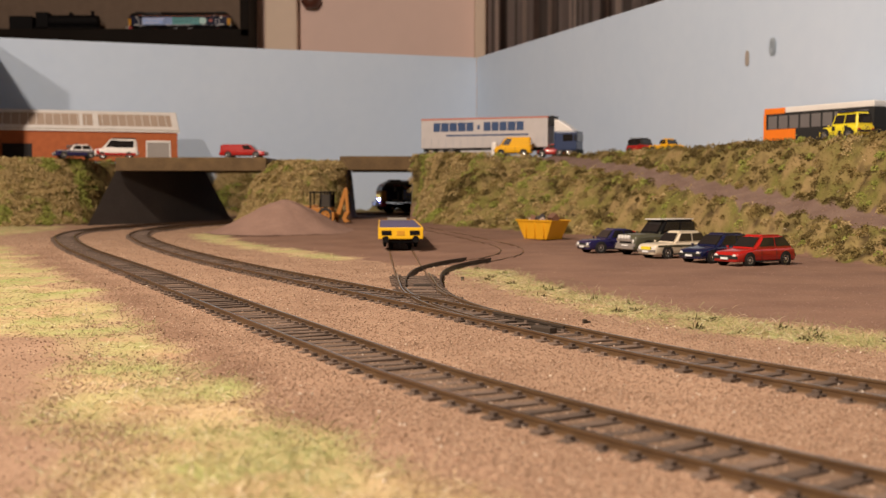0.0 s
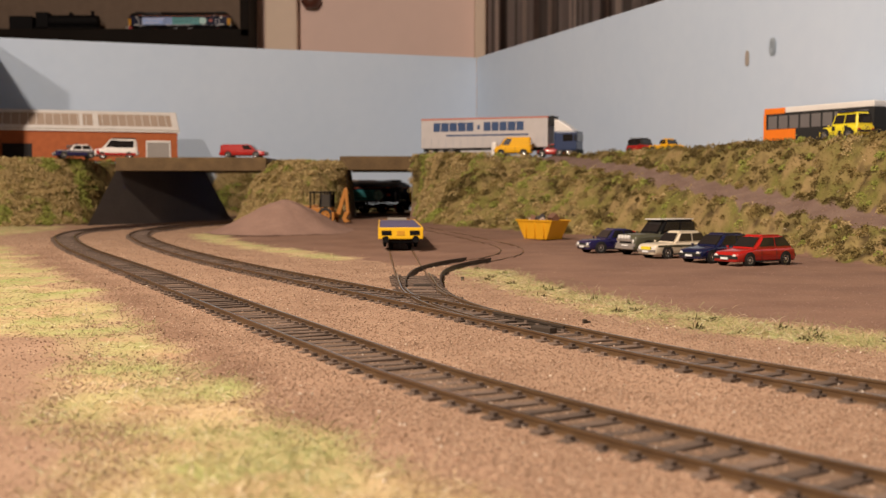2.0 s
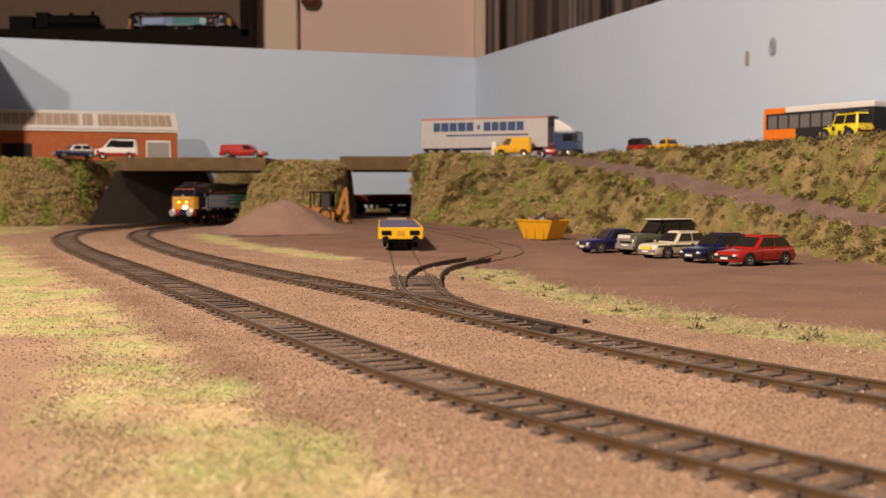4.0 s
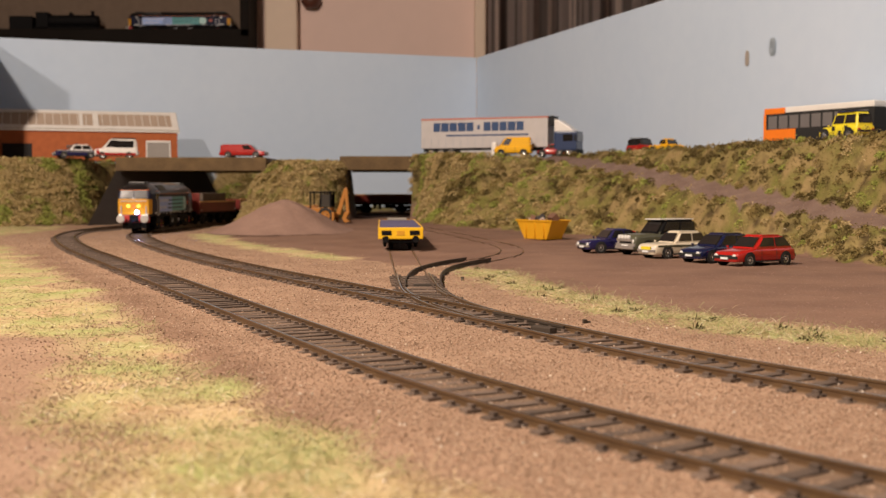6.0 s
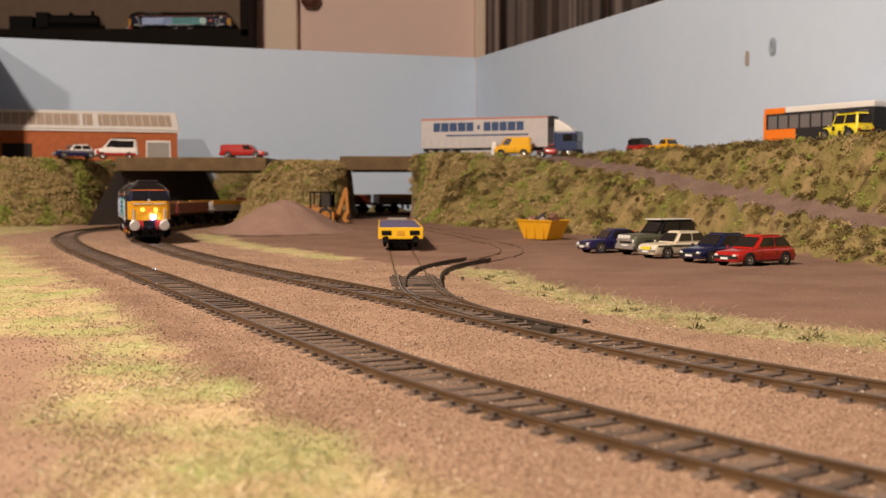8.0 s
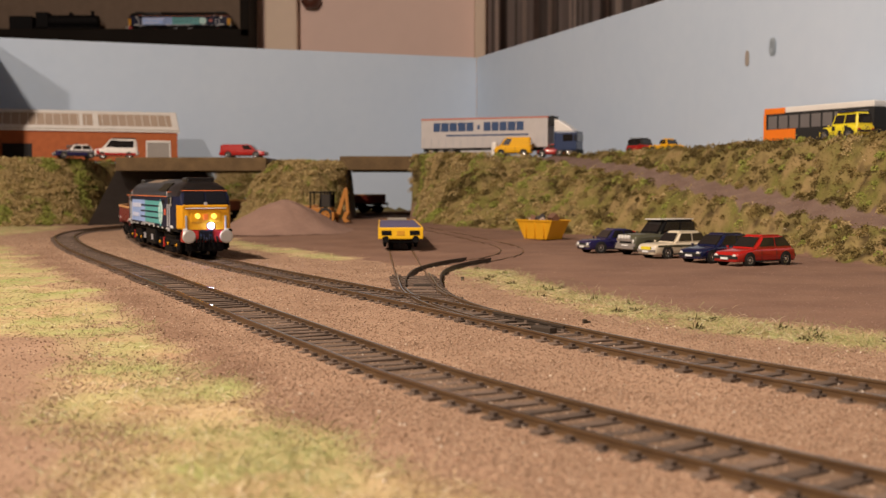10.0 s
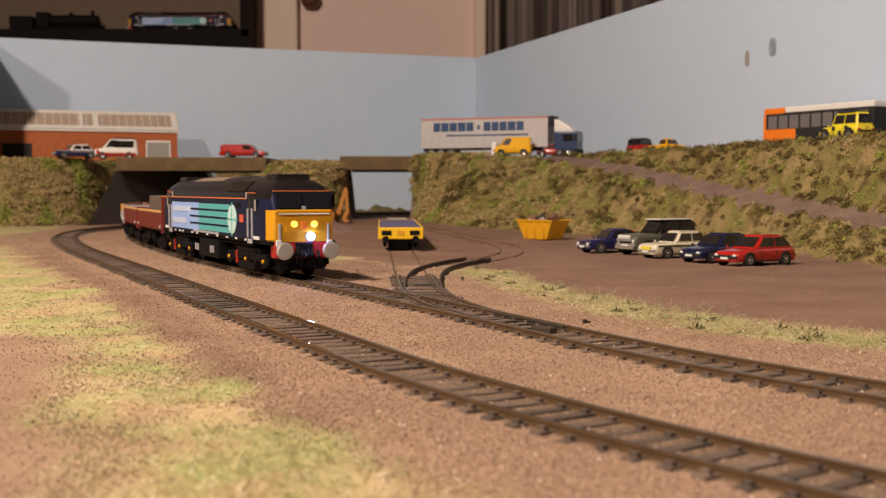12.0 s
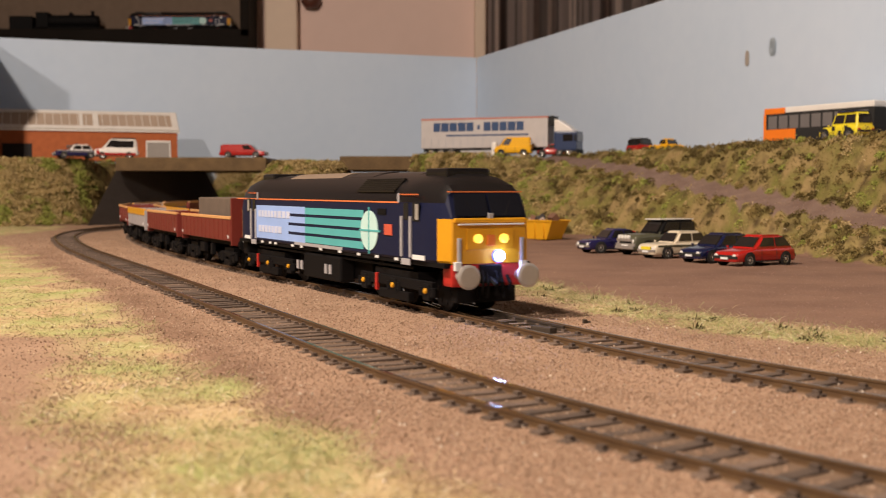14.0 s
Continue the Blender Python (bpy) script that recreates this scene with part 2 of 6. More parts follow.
def ground_material():
    m = bpy.data.materials.new("scenic_ground")
    m.use_nodes = True
    nt = m.node_tree
    n, link = nt.nodes, nt.links.new
    b = n["Principled BSDF"]
    b.inputs["Roughness"].default_value, b.inputs["Specular IOR Level"].default_value = 0.85, 0.25
    tc = n.new("ShaderNodeTexCoord")

    def tex(scale, detail=4.0):
        t = n.new("ShaderNodeTexNoise")
        t.inputs["Scale"].default_value, t.inputs["Detail"].default_value = scale, detail
        link(tc.outputs["Object"], t.inputs["Vector"])
        return t.outputs["Fac"]

    def mixed(a, b_, fac, lo=0.35, hi=0.65):
        r = n.new("ShaderNodeMapRange")
        r.inputs["From Min"].default_value, r.inputs["From Max"].default_value = lo, hi
        link(fac, r.inputs["Value"])
        x = n.new("ShaderNodeMix")
        x.data_type = "RGBA"
        for key, v in (("A", a), ("B", b_)):
            if isinstance(v, tuple):
                x.inputs[key].default_value = (*v, 1)
            else:
                link(v, x.inputs[key])
        link(r.outputs["Result"], x.inputs["Factor"])
        return x.outputs["Result"]

    def attr(name):
        a = n.new("ShaderNodeAttribute")
        a.attribute_name = name
        return a.outputs["Fac"]
    grain = tex(900, 2)
    earth = mixed((0.335, 0.222, 0.150), (0.255, 0.163, 0.108), tex(28))
    earth = mixed(earth, (0.40, 0.285, 0.195), grain, 0.55, 0.75)
    earth = mixed(earth, (0.115, 0.072, 0.046), tex(1300, 1), 0.60, 0.74)
    yard = mixed((0.215, 0.130, 0.092), (0.162, 0.095, 0.068), tex(20))
    yard = mixed(yard, (0.275, 0.18, 0.135), grain, 0.6, 0.8)
    grass = mixed((0.50, 0.385, 0.22), (0.31, 0.345, 0.125), tex(30), 0.36, 0.66)
    grass = mixed(grass, (0.40, 0.27, 0.16), tex(55), 0.50, 0.70)
    grass = mixed(grass, (0.20, 0.15, 0.07), tex(420, 2), 0.58, 0.76)
    bank = mixed((0.27, 0.195, 0.085), (0.15, 0.14, 0.035), tex(38))
    bank = mixed(bank, (0.07, 0.048, 0.02), tex(70), 0.52, 0.70)
    road = mixed((0.215, 0.15, 0.12), (0.165, 0.11, 0.09), tex(50))
    earth = mixed(earth, (0.150, 0.085, 0.055), attr("soil"), 0.1, 0.9)
    c = mixed(earth, yard, attr("yard"), 0.3, 0.7)
    c = mixed(c, grass, attr("grass"), 0.2, 0.8)
    c = mixed(c, bank, attr("bank"), 0.1, 0.4)
    c = mixed(c, road, attr("road"), 0.3, 0.7)
    link(c, b.inputs["Base Color"])
    vor = n.new("ShaderNodeTexVoronoi")
    vor.inputs["Scale"].default_value = 700
    link(tc.outputs["Object"], vor.inputs["Vector"])
    bp = n.new("ShaderNodeBump")
    bp.inputs["Strength"].default_value, bp.inputs["Distance"].default_value = 0.5, 0.0006
    link(vor.outputs["Distance"], bp.inputs["Height"])
    link(bp.outputs["Normal"], b.inputs["Normal"])
    return m


def on_board(x, y):
    """Whether a place lies in front of both sky boards."""
    d = Vector((x - CORNER[0], y - CORNER[1], 0))
    return d.dot(Vector((-0.945, -0.327, 0))) > 0.0 and d.dot(Vector((0.339, -0.941, 0))) > 0.0


def on_layout(x, y):
    """on_board() for arrays."""
    dx, dy = x - CORNER[0], y - CORNER[1]
    return (-0.945 * dx - 0.327 * dy > 0.004) & (0.339 * dx - 0.941 * dy > 0.004)


def build_ground():
    xs, ys = [], []
    x = -1.15
    while x < 1.15:
        xs.append(x)
        x += 0.0065 if -0.72 < x < 0.5 else 0.03
    y = -0.5
    while y < 2.35:
        ys.append(y)
        y += 0.0065 if 0.06 < y < 1.75 else 0.03
    verts, att = [], {"yard": [], "grass": [], "bank": [], "road": [], "soil": []}
    for y in ys:
        for x in xs:
            z, slope = land(x, y) if on_board(x, y) or y < 1.4 else (0.0, 0.0)
            raised = z > ground_z(x, y) + 0.001
            yard, grass = (0.0, 0.0) if raised else zones(x, y)
            if raised:
                w = 0.35 + 0.65 * slope
                p = Vector((x, y, z))
                z += w * slope * (0.014 * noise.noise(p * 30) + 0.017 * (0.30 - abs(noise.noise(p * 52))) + 0.006 * noise.noise(p * 120))
                if x < -0.44:
                    z = min(z, LEVEL - 0.004)
            else:
                dn = min(seg_dist(x, y, [(q[0], q[1]) for q in t])[0] for t in TRACKS) if (y < 1.3 and x < 0.25) else 9.0
                z += 0.0010 * noise.noise(Vector((x * 60, y * 60, 0))) * smooth01((dn - 0.013) / 0.03) + BED * smooth01((0.050 - dn) / 0.02) * (1 - yard) * smooth01((1.3 - y) / 0.1)
            att["yard"].append(yard)
            ds = seg_dist(x, y, SOIL_LINE)[0] + 0.006 * noise.noise(Vector((x * 90, y * 90, 6.0)))
            att["soil"].append(smooth01(1.15 - ds / (0.007 + 0.012 * y)) * (0.55 + 0.6 * noise.noise(Vector((x * 45, y * 45, 7.0)))))
            att["grass"].append(grass)
            flat_top = raised and slope < 0.02
            att["bank"].append(1.0 if raised and not flat_top else 0.0)
            att["road"].append(1.0 if flat_top else 0.0)
            verts.append((x, y, z))
    w = len(xs)
    faces = [(j * w + i, j * w + i + 1, (j + 1) * w + i + 1, (j + 1) * w + i) for j in range(len(ys) - 1) for i in range(w - 1)]
    me = bpy.data.meshes.new("ground")
    me.from_pydata(verts, [], faces)
    for name, values in att.items():
        a = me.attributes.new(name, "FLOAT", "POINT")
        a.data.foreach_set("value", values)
    me.polygons.foreach_set("use_smooth", [True] * len(faces))
    me.materials.append(ground_material())
    ob = new("ground", me)
    tagged(ob, "tan ballast ground with brown yard, dry grass and embankments", "ground", kind="structure")
    grid = {k: np.array(v).reshape(len(ys), w) for k, v in att.items()}
    grid["z"] = np.array([v[2] for v in verts]).reshape(len(ys), w)
    return ob, (np.array(xs), np.array(ys), grid)


def sample(x, y, key):
    """Values of the ground's own grid at arrays of places."""
    xs, ys, grid = GRID
    i = np.clip(np.searchsorted(xs, x) - 1, 0, len(xs) - 2)
    j = np.clip(np.searchsorted(ys, y) - 1, 0, len(ys) - 2)
    fx = (x - xs[i]) / (xs[i + 1] - xs[i])
    fy = (y - ys[j]) / (ys[j + 1] - ys[j])
    g = grid[key]
    return (g[j, i] * (1 - fx) + g[j, i + 1] * fx) * (1 - fy) + (g[j + 1, i] * (1 - fx) + g[j + 1, i + 1] * fx) * fy


GROUND, GRID = build_ground()

# ---- sky boards ----
SKY_BOARD = material("painted_sky_board", (0.505, 0.605, 0.735), 0.75, 0, 0.06, 6.0, 0.12, 90.0, (0.465, 0.57, 0.71), 0.25)
BOARD_EDGE = material("raw_board_edge", (0.45, 0.36, 0.27), 0.8)


def board(name, start, way, length, z0, z1, thick, label):
    way = way.normalized()
    back = Vector((-way.y, way.x, 0))
    if back.dot(Vector((start[0], start[1] - 0.9, 0))) < 0:
        back = -back
    bm = boxes((0, length, 0, thick, z0, z1), bevel=0.0015)
    ob = obj(name, bm, SKY_BOARD)
    m = Matrix((( way.x, back.x, 0, start[0]), (way.y, back.y, 0, start[1]), (0, 0, 1, 0), (0, 0, 0, 1)))
    ob.matrix_world = m
    bmesh_flip = m.determinant() < 0
    if bmesh_flip:
        ob.data.flip_normals()
    return tagged(ob, label, "backdrop board", kind="structure")


board("wall_back", CORNER, ALONG_BACK, 1.02, 0.0, 0.2815, 0.012, "pale blue painted hardboard sky board at the back")
board("wall_side", CORNER, ALONG_SIDE, 2.3, 0.075, 0.2815, 0.012, "pale blue-grey painted sky board along the side")
W0 = Vector((*CORNER, 0)) + ALONG_BACK * 0.812
board("wall_end", (W0.x, W0.y), ALONG_SIDE, 0.29, 0.0, 0.2815, 0.012, "short painted sky board closing the end")

# ---- railway tracks ----
RAIL_STEEL = material("rusty_rail", (0.165, 0.102, 0.052), 0.40, 0.35, 0.35, 120.0, 0.15, 900.0, (0.12, 0.072, 0.04))
RAIL_BLACK = material("blackened_rail", (0.050, 0.037, 0.027), 0.6, 0.1)
SLEEPER = material("weathered_sleeper", (0.088, 0.066, 0.054), 0.85, 0, 0.35, 220.0, 0.6, 1200.0, (0.150, 0.108, 0.082), 0.3, random_amount=0.35)
RAIL_HEAD = material("polished_rail_head", (0.30, 0.235, 0.17), 0.16, 0.9, 0.5, 300.0, 0.02, 900.0, (0.13, 0.09, 0.055))
RAIL_PROFILE = [(-0.00042, 0.0), (-0.00042, -0.0006), (-0.0002, -0.0009), (-0.0002, -0.0020), (-0.0007, -0.0023), (-0.0007, -0.0026),
                (0.0007, -0.0026), (0.0007, -0.0023), (0.0002, -0.0020), (0.0002, -0.0009), (0.00042, -0.0006), (0.00042, 0.0)]


def rail_mesh(line, off, lift=0.0):
    bm = bmesh.new()
    rings = []
    for x, y, a in line:
        nx, ny = -math.sin(a), math.cos(a)
        z = RAIL + lift + ground_z(x, y)
        rings.append([bm.verts.new((x + nx * (off + u), y + ny * (off + u), z + v)) for u, v in RAIL_PROFILE])
    n = len(RAIL_PROFILE)
    for a, b in zip(rings, rings[1:]):
        for i in range(n):
            f = bm.faces.new((a[i], a[(i + 1) % n], b[(i + 1) % n], b[i]))
            f.material_index = 1 if i == n - 1 else 0
    bm.faces.new(rings[0])
    bm.faces.new(rings[-1][::-1])
    bmesh.ops.recalc_face_normals(bm, faces=bm.faces[:])
    return bm


def sleeper_mesh(length=0.0248):
    bm = bmesh.new()
    h = length / 2
    box(bm, -0.0016, 0.0016, -h, h, -0.0022, 0.0006, bevel=0.0002)
    for y in (-GAUGE / 2, GAUGE / 2):
        for s in (-1, 1):
            box(bm, -0.0009, 0.0009, y + s * 0.0017 - 0.0006, y + s * 0.0017 + 0.0006, 0.0005, 0.0014)
    me = bpy.data.meshes.new("sleeper")
    bm.to_mesh(me)
    bm.free()
    me.materials.append(SLEEPER)
    return me


SLEEPER_MESH = sleeper_mesh()
TRACK_BED = material("dusty_ballast", (0.200, 0.136, 0.092), 0.9, 0, 0.4, 90.0, 0.9, 1100.0, (0.10, 0.066, 0.046), 0.3)
OILY_BED = material("oily_ballast", (0.075, 0.051, 0.036), 0.9, 0, 0.4, 90.0, 0.9, 1100.0, (0.04, 0.027, 0.02), 0.3)


def lay_track(line, label, sleepers=True, first=0.0, last=9.0, pitch=0.0080, every=6, offs=(-GAUGE / 2, GAUGE / 2), steel=RAIL_STEEL, lift=0.0):
    t = tagged(new("railway_track"), label, "track", kind="structure")
    if sleepers:
        for oily in (False, True):
            bm = bmesh.new()
            rows = []
            for x, y, a in [p for p in line if (p[1] > 0.56) == oily][::every]:
                nx, ny = -math.sin(a), math.cos(a)
                rows.append([bm.verts.new((x + nx * o, y + ny * o, ground_z(x, y) + BED * smooth01((1.3 - y) / 0.1) + dz)) for o, dz in ((-0.0108, -0.0004), (-0.0098, 0.0001), (0.0098, 0.0001), (0.0108, -0.0004))])
            for p, q in zip(rows, rows[1:]):
                for i in range(3):
                    bm.faces.new((p[i], p[i + 1], q[i + 1], q[i]))
            bmesh.ops.recalc_face_normals(bm, faces=bm.faces[:])
            part("track_bed", bm, OILY_BED if oily else TRACK_BED, t, "dark oily ballast between the rails" if oily else "dusty brown ballast between the rails")
    for off in offs:
        part("rail", rail_mesh(line[::every], off, lift), [steel, RAIL_HEAD if steel is RAIL_STEEL and lift > -0.002 else steel], t, smooth=False)
    if sleepers:
        step = 0.002
        k = int(first / step)
        rnd = random.Random(7)
        while k < min(len(line), int(last / step)):
            x, y, a = line[k]
            o = new("sleeper", SLEEPER_MESH)
            o.parent = t
            o.matrix_local = pose(x, y, ground_z(x, y) + 0.0012 * smooth01((1.3 - y) / 0.1) + rnd.uniform(-0.0004, 0.0002), rnd.uniform(-1.5, 1.5), 0, math.degrees(a) + rnd.uniform(-2, 2))
            k += round(pitch / step)
    return t


lay_track(TRACK_NEAR, "rusty brown single line with dark sleepers on tan ballast", last=1.9)
lay_track(TRACK_FAR, "rusty brown running line with dark sleepers, joined by a siding", last=2.0)
SIDING = arcs(0.0305, 0.366, 2.03, [(0.16, -2.45), (1.15, -0.03)])
lay_track(SIDING[:125], "siding points rails leaving the running line", last=0.24, first=0.03, lift=-0.0004)
lay_track(SIDING[124:], "siding rails sunk level with the brown yard surface", sleepers=False, lift=-0.0028)
BRANCH = arcs(-0.009, 0.53, 1.62, [(0.09, -1.2), (0.11, -3.2), (0.02, 0.5)])
lay_track(BRANCH, "short blackened curved rails of a points branch", sleepers=False, steel=RAIL_BLACK, lift=-0.0009)
SUNK = arcs(0.024, 0.745, 1.15, [(0.10, 3.0), (0.14, 2.2), (0.35, 0.5)])
lay_track(SUNK, "track almost buried in the yard surface", sleepers=False, lift=-0.0030)

# points blades and check rails
BLADES = tagged(new("points_blades"), "dark worn switch blades and frog of the siding points", "points", kind="structure")
for off, s0, s1, shift in ((GAUGE / 2 - 0.0019, 0.0, 0.085, 0.0), (-GAUGE / 2 + 0.0019, 0.11, 0.15, 0.0), (GAUGE / 2 - 0.0016, 0.10, 0.15, 0.0)):
    seg = SIDING[int(s0 / 0.002):int(s1 / 0.002)]
    part("switch_blade", rail_mesh(seg[::4], off, -0.0002), [RAIL_STEEL, RAIL_HEAD], BLADES)
seg = [p for p in TRACK_FAR if 0.36 < p[1] < 0.41]
part("switch_blade", rail_mesh(seg[::4], -GAUGE / 2 + 0.0017, -0.0002), [RAIL_BLACK, RAIL_BLACK], BLADES)
seg = [p for p in TRACK_FAR if 0.45 < p[1] < 0.50]
part("check_rail", rail_mesh(seg[::4], GAUGE / 2 - 0.0018, 0), [RAIL_STEEL, RAIL_HEAD], BLADES)
part("tie_bar", boxes((-0.0140, -0.0026, 0.534, 0.5365, 0.0012, 0.0026), bevel=0.0003), RAIL_BLACK, BLADES, "dark wooden bar across the rails")
for y, x0, x1 in ((0.518, -0.0150, 0.0020), (0.504, -0.0135, 0.0015), (0.490, -0.0120, 0.0040), (0.476, -0.0100, 0.0065)):
    part("point_timber", boxes((x0, x1, y - 0.0018, y + 0.0018, 0.0002, 0.0021), bevel=0.0003), SLEEPER, BLADES, "long timber under the points")
part("slide_block", boxes((-0.0046, 0.0046, -0.0016, 0.0016, 0.0, 0.0022), bevel=0.0004), RAIL_BLACK, BLADES, "dark wooden block between the rails").matrix_local = pose(0.0325, 0.363, 0.0010, 0, 0, 128)

# ---- bridges ----
CONCRETE = material("weathered_timber_beam", (0.16, 0.105, 0.05), 0.85, 0, 0.4, 60.0, 0.5, 300.0, (0.085, 0.055, 0.028), 0.3)
DARK_CARD = material("dark_retaining_card", (0.135, 0.117, 0.108), 0.85, 0, 0.2, 30.0, 0.15, 200.0, None, 0.3)
ROAD_TOP = material("bridge_road", (0.17, 0.115, 0.09), 0.9, 0, 0.2, 40.0)


def bridge(name, x0, x1, y0, y1, z0, z1, label):
    t = thing(name, pose(0, 0, 0), label, "bridge", kind="structure")
    part("parapet", boxes((x0, x1, y0, y0 + 0.008, z0, z1), bevel=0.001), CONCRETE, t)
    part("parapet", boxes((x0, x1, y1 - 0.008, y1, z0, z1 - 0.004), bevel=0.001), CONCRETE, t)
    part("deck", boxes((x0, x1, y0 + 0.008, y1 - 0.008, z0 + 0.004, LEVEL + 0.001)), ROAD_TOP, t)
    return t


b = bridge("west_bridge", -0.434, -0.234, 1.50, 1.70, 0.0715, 0.0895, "low dark brown timber road bridge over the two lines")
b = bridge("yard_bridge", -0.1385, -0.034, 1.52, 1.728, 0.073, 0.0915, "narrow dark brown bridge over the siding")
for x in (-0.1345, -0.0420):
    part("pier", boxes((x, x + 0.004, 1.523, 1.577, 0.0, 0.0735)), DARK_CARD, b, "dark upright support")
# retaining walls of the cutting under the wider bridge
cw = thing("retaining_wall", pose(0, 0, 0), "dark card retaining walls in the shade under the bridge", "retaining wall", kind="structure")
bm = bmesh.new()
bm.faces.new([bm.verts.new(v) for v in ((-0.462, 1.468, 0.0), (-0.3216, 1.72, 0.0), (-0.3559, 1.6586, 0.0875), (-0.4311, 1.5234, 0.0875))])
bmesh.ops.solidify(bm, geom=bm.faces[:], thickness=0.003)
part("panel", bm, DARK_CARD, cw)

# ---- the room beyond the boards ----
WALLPAPER = material("beige_room_wall", (0.80, 0.62, 0.56), 0.85, 0, 0.06, 3.0, 0.1, 60.0, None, 0.3)
TRIM_PAINT = material("cream_trim", (0.74, 0.60, 0.48), 0.6, 0, 0.06, 5.0, 0.03)
DARK_WOOD = material("black_case_frame", (0.012, 0.009, 0.007), 0.75, 0, 0.3, 12.0, 0.1, spec=0.12)
CARPET = material("room_floor", (0.20, 0.14, 0.10), 0.95, 0, 0.2, 8.0)
# unseen walls and ceiling get dark colours to lower the bounced fill light
DIM_WALL = material("low_bounce_wall", (0.20, 0.14, 0.10), 0.9, 0, 0.1, 3.0)
DIM_CEILING = material("low_bounce_ceiling", (0.34, 0.27, 0.21), 0.9, 0, 0.05, 3.0)
RX, RY0, RY1, RZ0, RZ1 = 2.6, -3.6, 2.75, -0.85, 1.65
for name, a, label in (("room_wall_1", (-RX, RX, RY1, RY1 + 0.1, RZ0, RZ1), "plain beige room wall behind the layout"),
                       ("room_wall_2", (-RX, RX, RY0 - 0.1, RY0, RZ0, RZ1), "unseen brown room wall behind the viewer, dark to cut bounced light"),
                       ("room_wall_3", (-RX - 0.1, -RX, RY0, RY1, RZ0, RZ1), "unseen brown room side wall, dark to cut bounced light"),
                       ("room_wall_4", (RX, RX + 0.1, RY0, RY1, RZ0, RZ1), "unseen brown room side wall, dark to cut bounced light")):
    tagged(obj(name, boxes(a), WALLPAPER if name == "room_wall_1" else DIM_WALL), label, "wall", kind="structure")
tagged(obj("ceiling", boxes((-RX, RX, RY0, RY1, RZ1, RZ1 + 0.1)), DIM_CEILING), "unseen dull cream ceiling, darkened to cut bounced light", "ceiling", kind="structure")
tagged(obj("floor", boxes((-RX, RX, RY0, RY1, RZ0 - 0.1, RZ0)), CARPET), "plain dark carpet floor", "floor", kind="structure")
tagged(obj("baseboard", boxes((-1.2, 1.2, -0.52, 2.36, -0.05, -0.012)), BOARD_EDGE), "timber baseboard that carries the layout", "baseboard", kind="structure")
tagged(obj("trim", boxes((-0.425, -0.347, 2.715, 2.75, RZ0, RZ1), bevel=0.006), TRIM_PAINT), "cream painted upright door casing", "trim", kind="structure")
tagged(obj("trim", boxes((0.075, 0.102, 2.70, 2.75, RZ0, RZ1), bevel=0.006), TRIM_PAINT), "cream painted window casing", "trim", kind="structure")


def curtain():
    m = bpy.data.materials.new("striped_curtain")
    m.use_nodes = True
    nt = m.node_tree
    n, link = nt.nodes, nt.links.new
    bs = n["Principled BSDF"]
    bs.inputs["Roughness"].default_value = 0.9
    tc, sep, comb, tx = n.new("ShaderNodeTexCoord"), n.new("ShaderNodeSeparateXYZ"), n.new("ShaderNodeCombineXYZ"), n.new("ShaderNodeTexNoise")
    link(tc.outputs["Object"], sep.inputs[0])
    link(sep.outputs["X"], comb.inputs["X"])
    tx.inputs["Scale"].default_value, tx.inputs["Detail"].default_value = 45.0, 2.0
    link(comb.outputs[0], tx.inputs["Vector"])
    r = n.new("ShaderNodeValToRGB")
    r.color_ramp.interpolation = "CONSTANT"
    for e, (p, c) in zip([r.color_ramp.elements[0], r.color_ramp.elements[1], r.color_ramp.elements.new(0.47), r.color_ramp.elements.new(0.58)],
                         ((0.0, (0.26, 0.22, 0.21)), (0.38, (0.80, 0.68, 0.62)), (0.47, (0.50, 0.42, 0.40)), (0.56, (0.84, 0.72, 0.66)))):
        e.position, e.color = p, (*c, 1)
    link(tx.outputs["Fac"], r.inputs["Fac"])
    link(r.outputs["Color"], bs.inputs["Base Color"])
    bm = bmesh.new()
    n_, pts = 260, []
    for i in range(n_ + 1):
        x = 0.104 + 0.75 * i / n_
        ph = 34 * x + 1.6 * math.sin(9 * x)
        pts.append((x, 2.67 + 0.018 * math.sin(ph * 2) + 0.006 * math.sin(ph * 5)))
    lo = [bm.verts.new((x, y, 0.2)) for x, y in pts]
    hi = [bm.verts.new((x, y, 1.3)) for x, y in pts]
    for i in range(n_):
        bm.faces.new((lo[i], lo[i + 1], hi[i + 1], hi[i]))
    bmesh.ops.solidify(bm, geom=bm.faces[:], thickness=0.002)
    return tagged(obj("curtain", bm, m, smooth=True), "striped grey and beige curtain hanging in folds", "curtain")


curtain()
knob = lathe([(0.001, 0), (0.016, 0.004), (0.024, 0.016), (0.022, 0.03), (0.012, 0.05), (0.010, 0.12)], None, 16)
o = tagged(obj("wall_ornament", knob, material("red_brown_wood", (0.12, 0.045, 0.03), 0.4), smooth=True), "round red-brown wooden ornament on the wall", "ornament")
o.matrix_world = pose(-0.316, 2.735, 0.478)

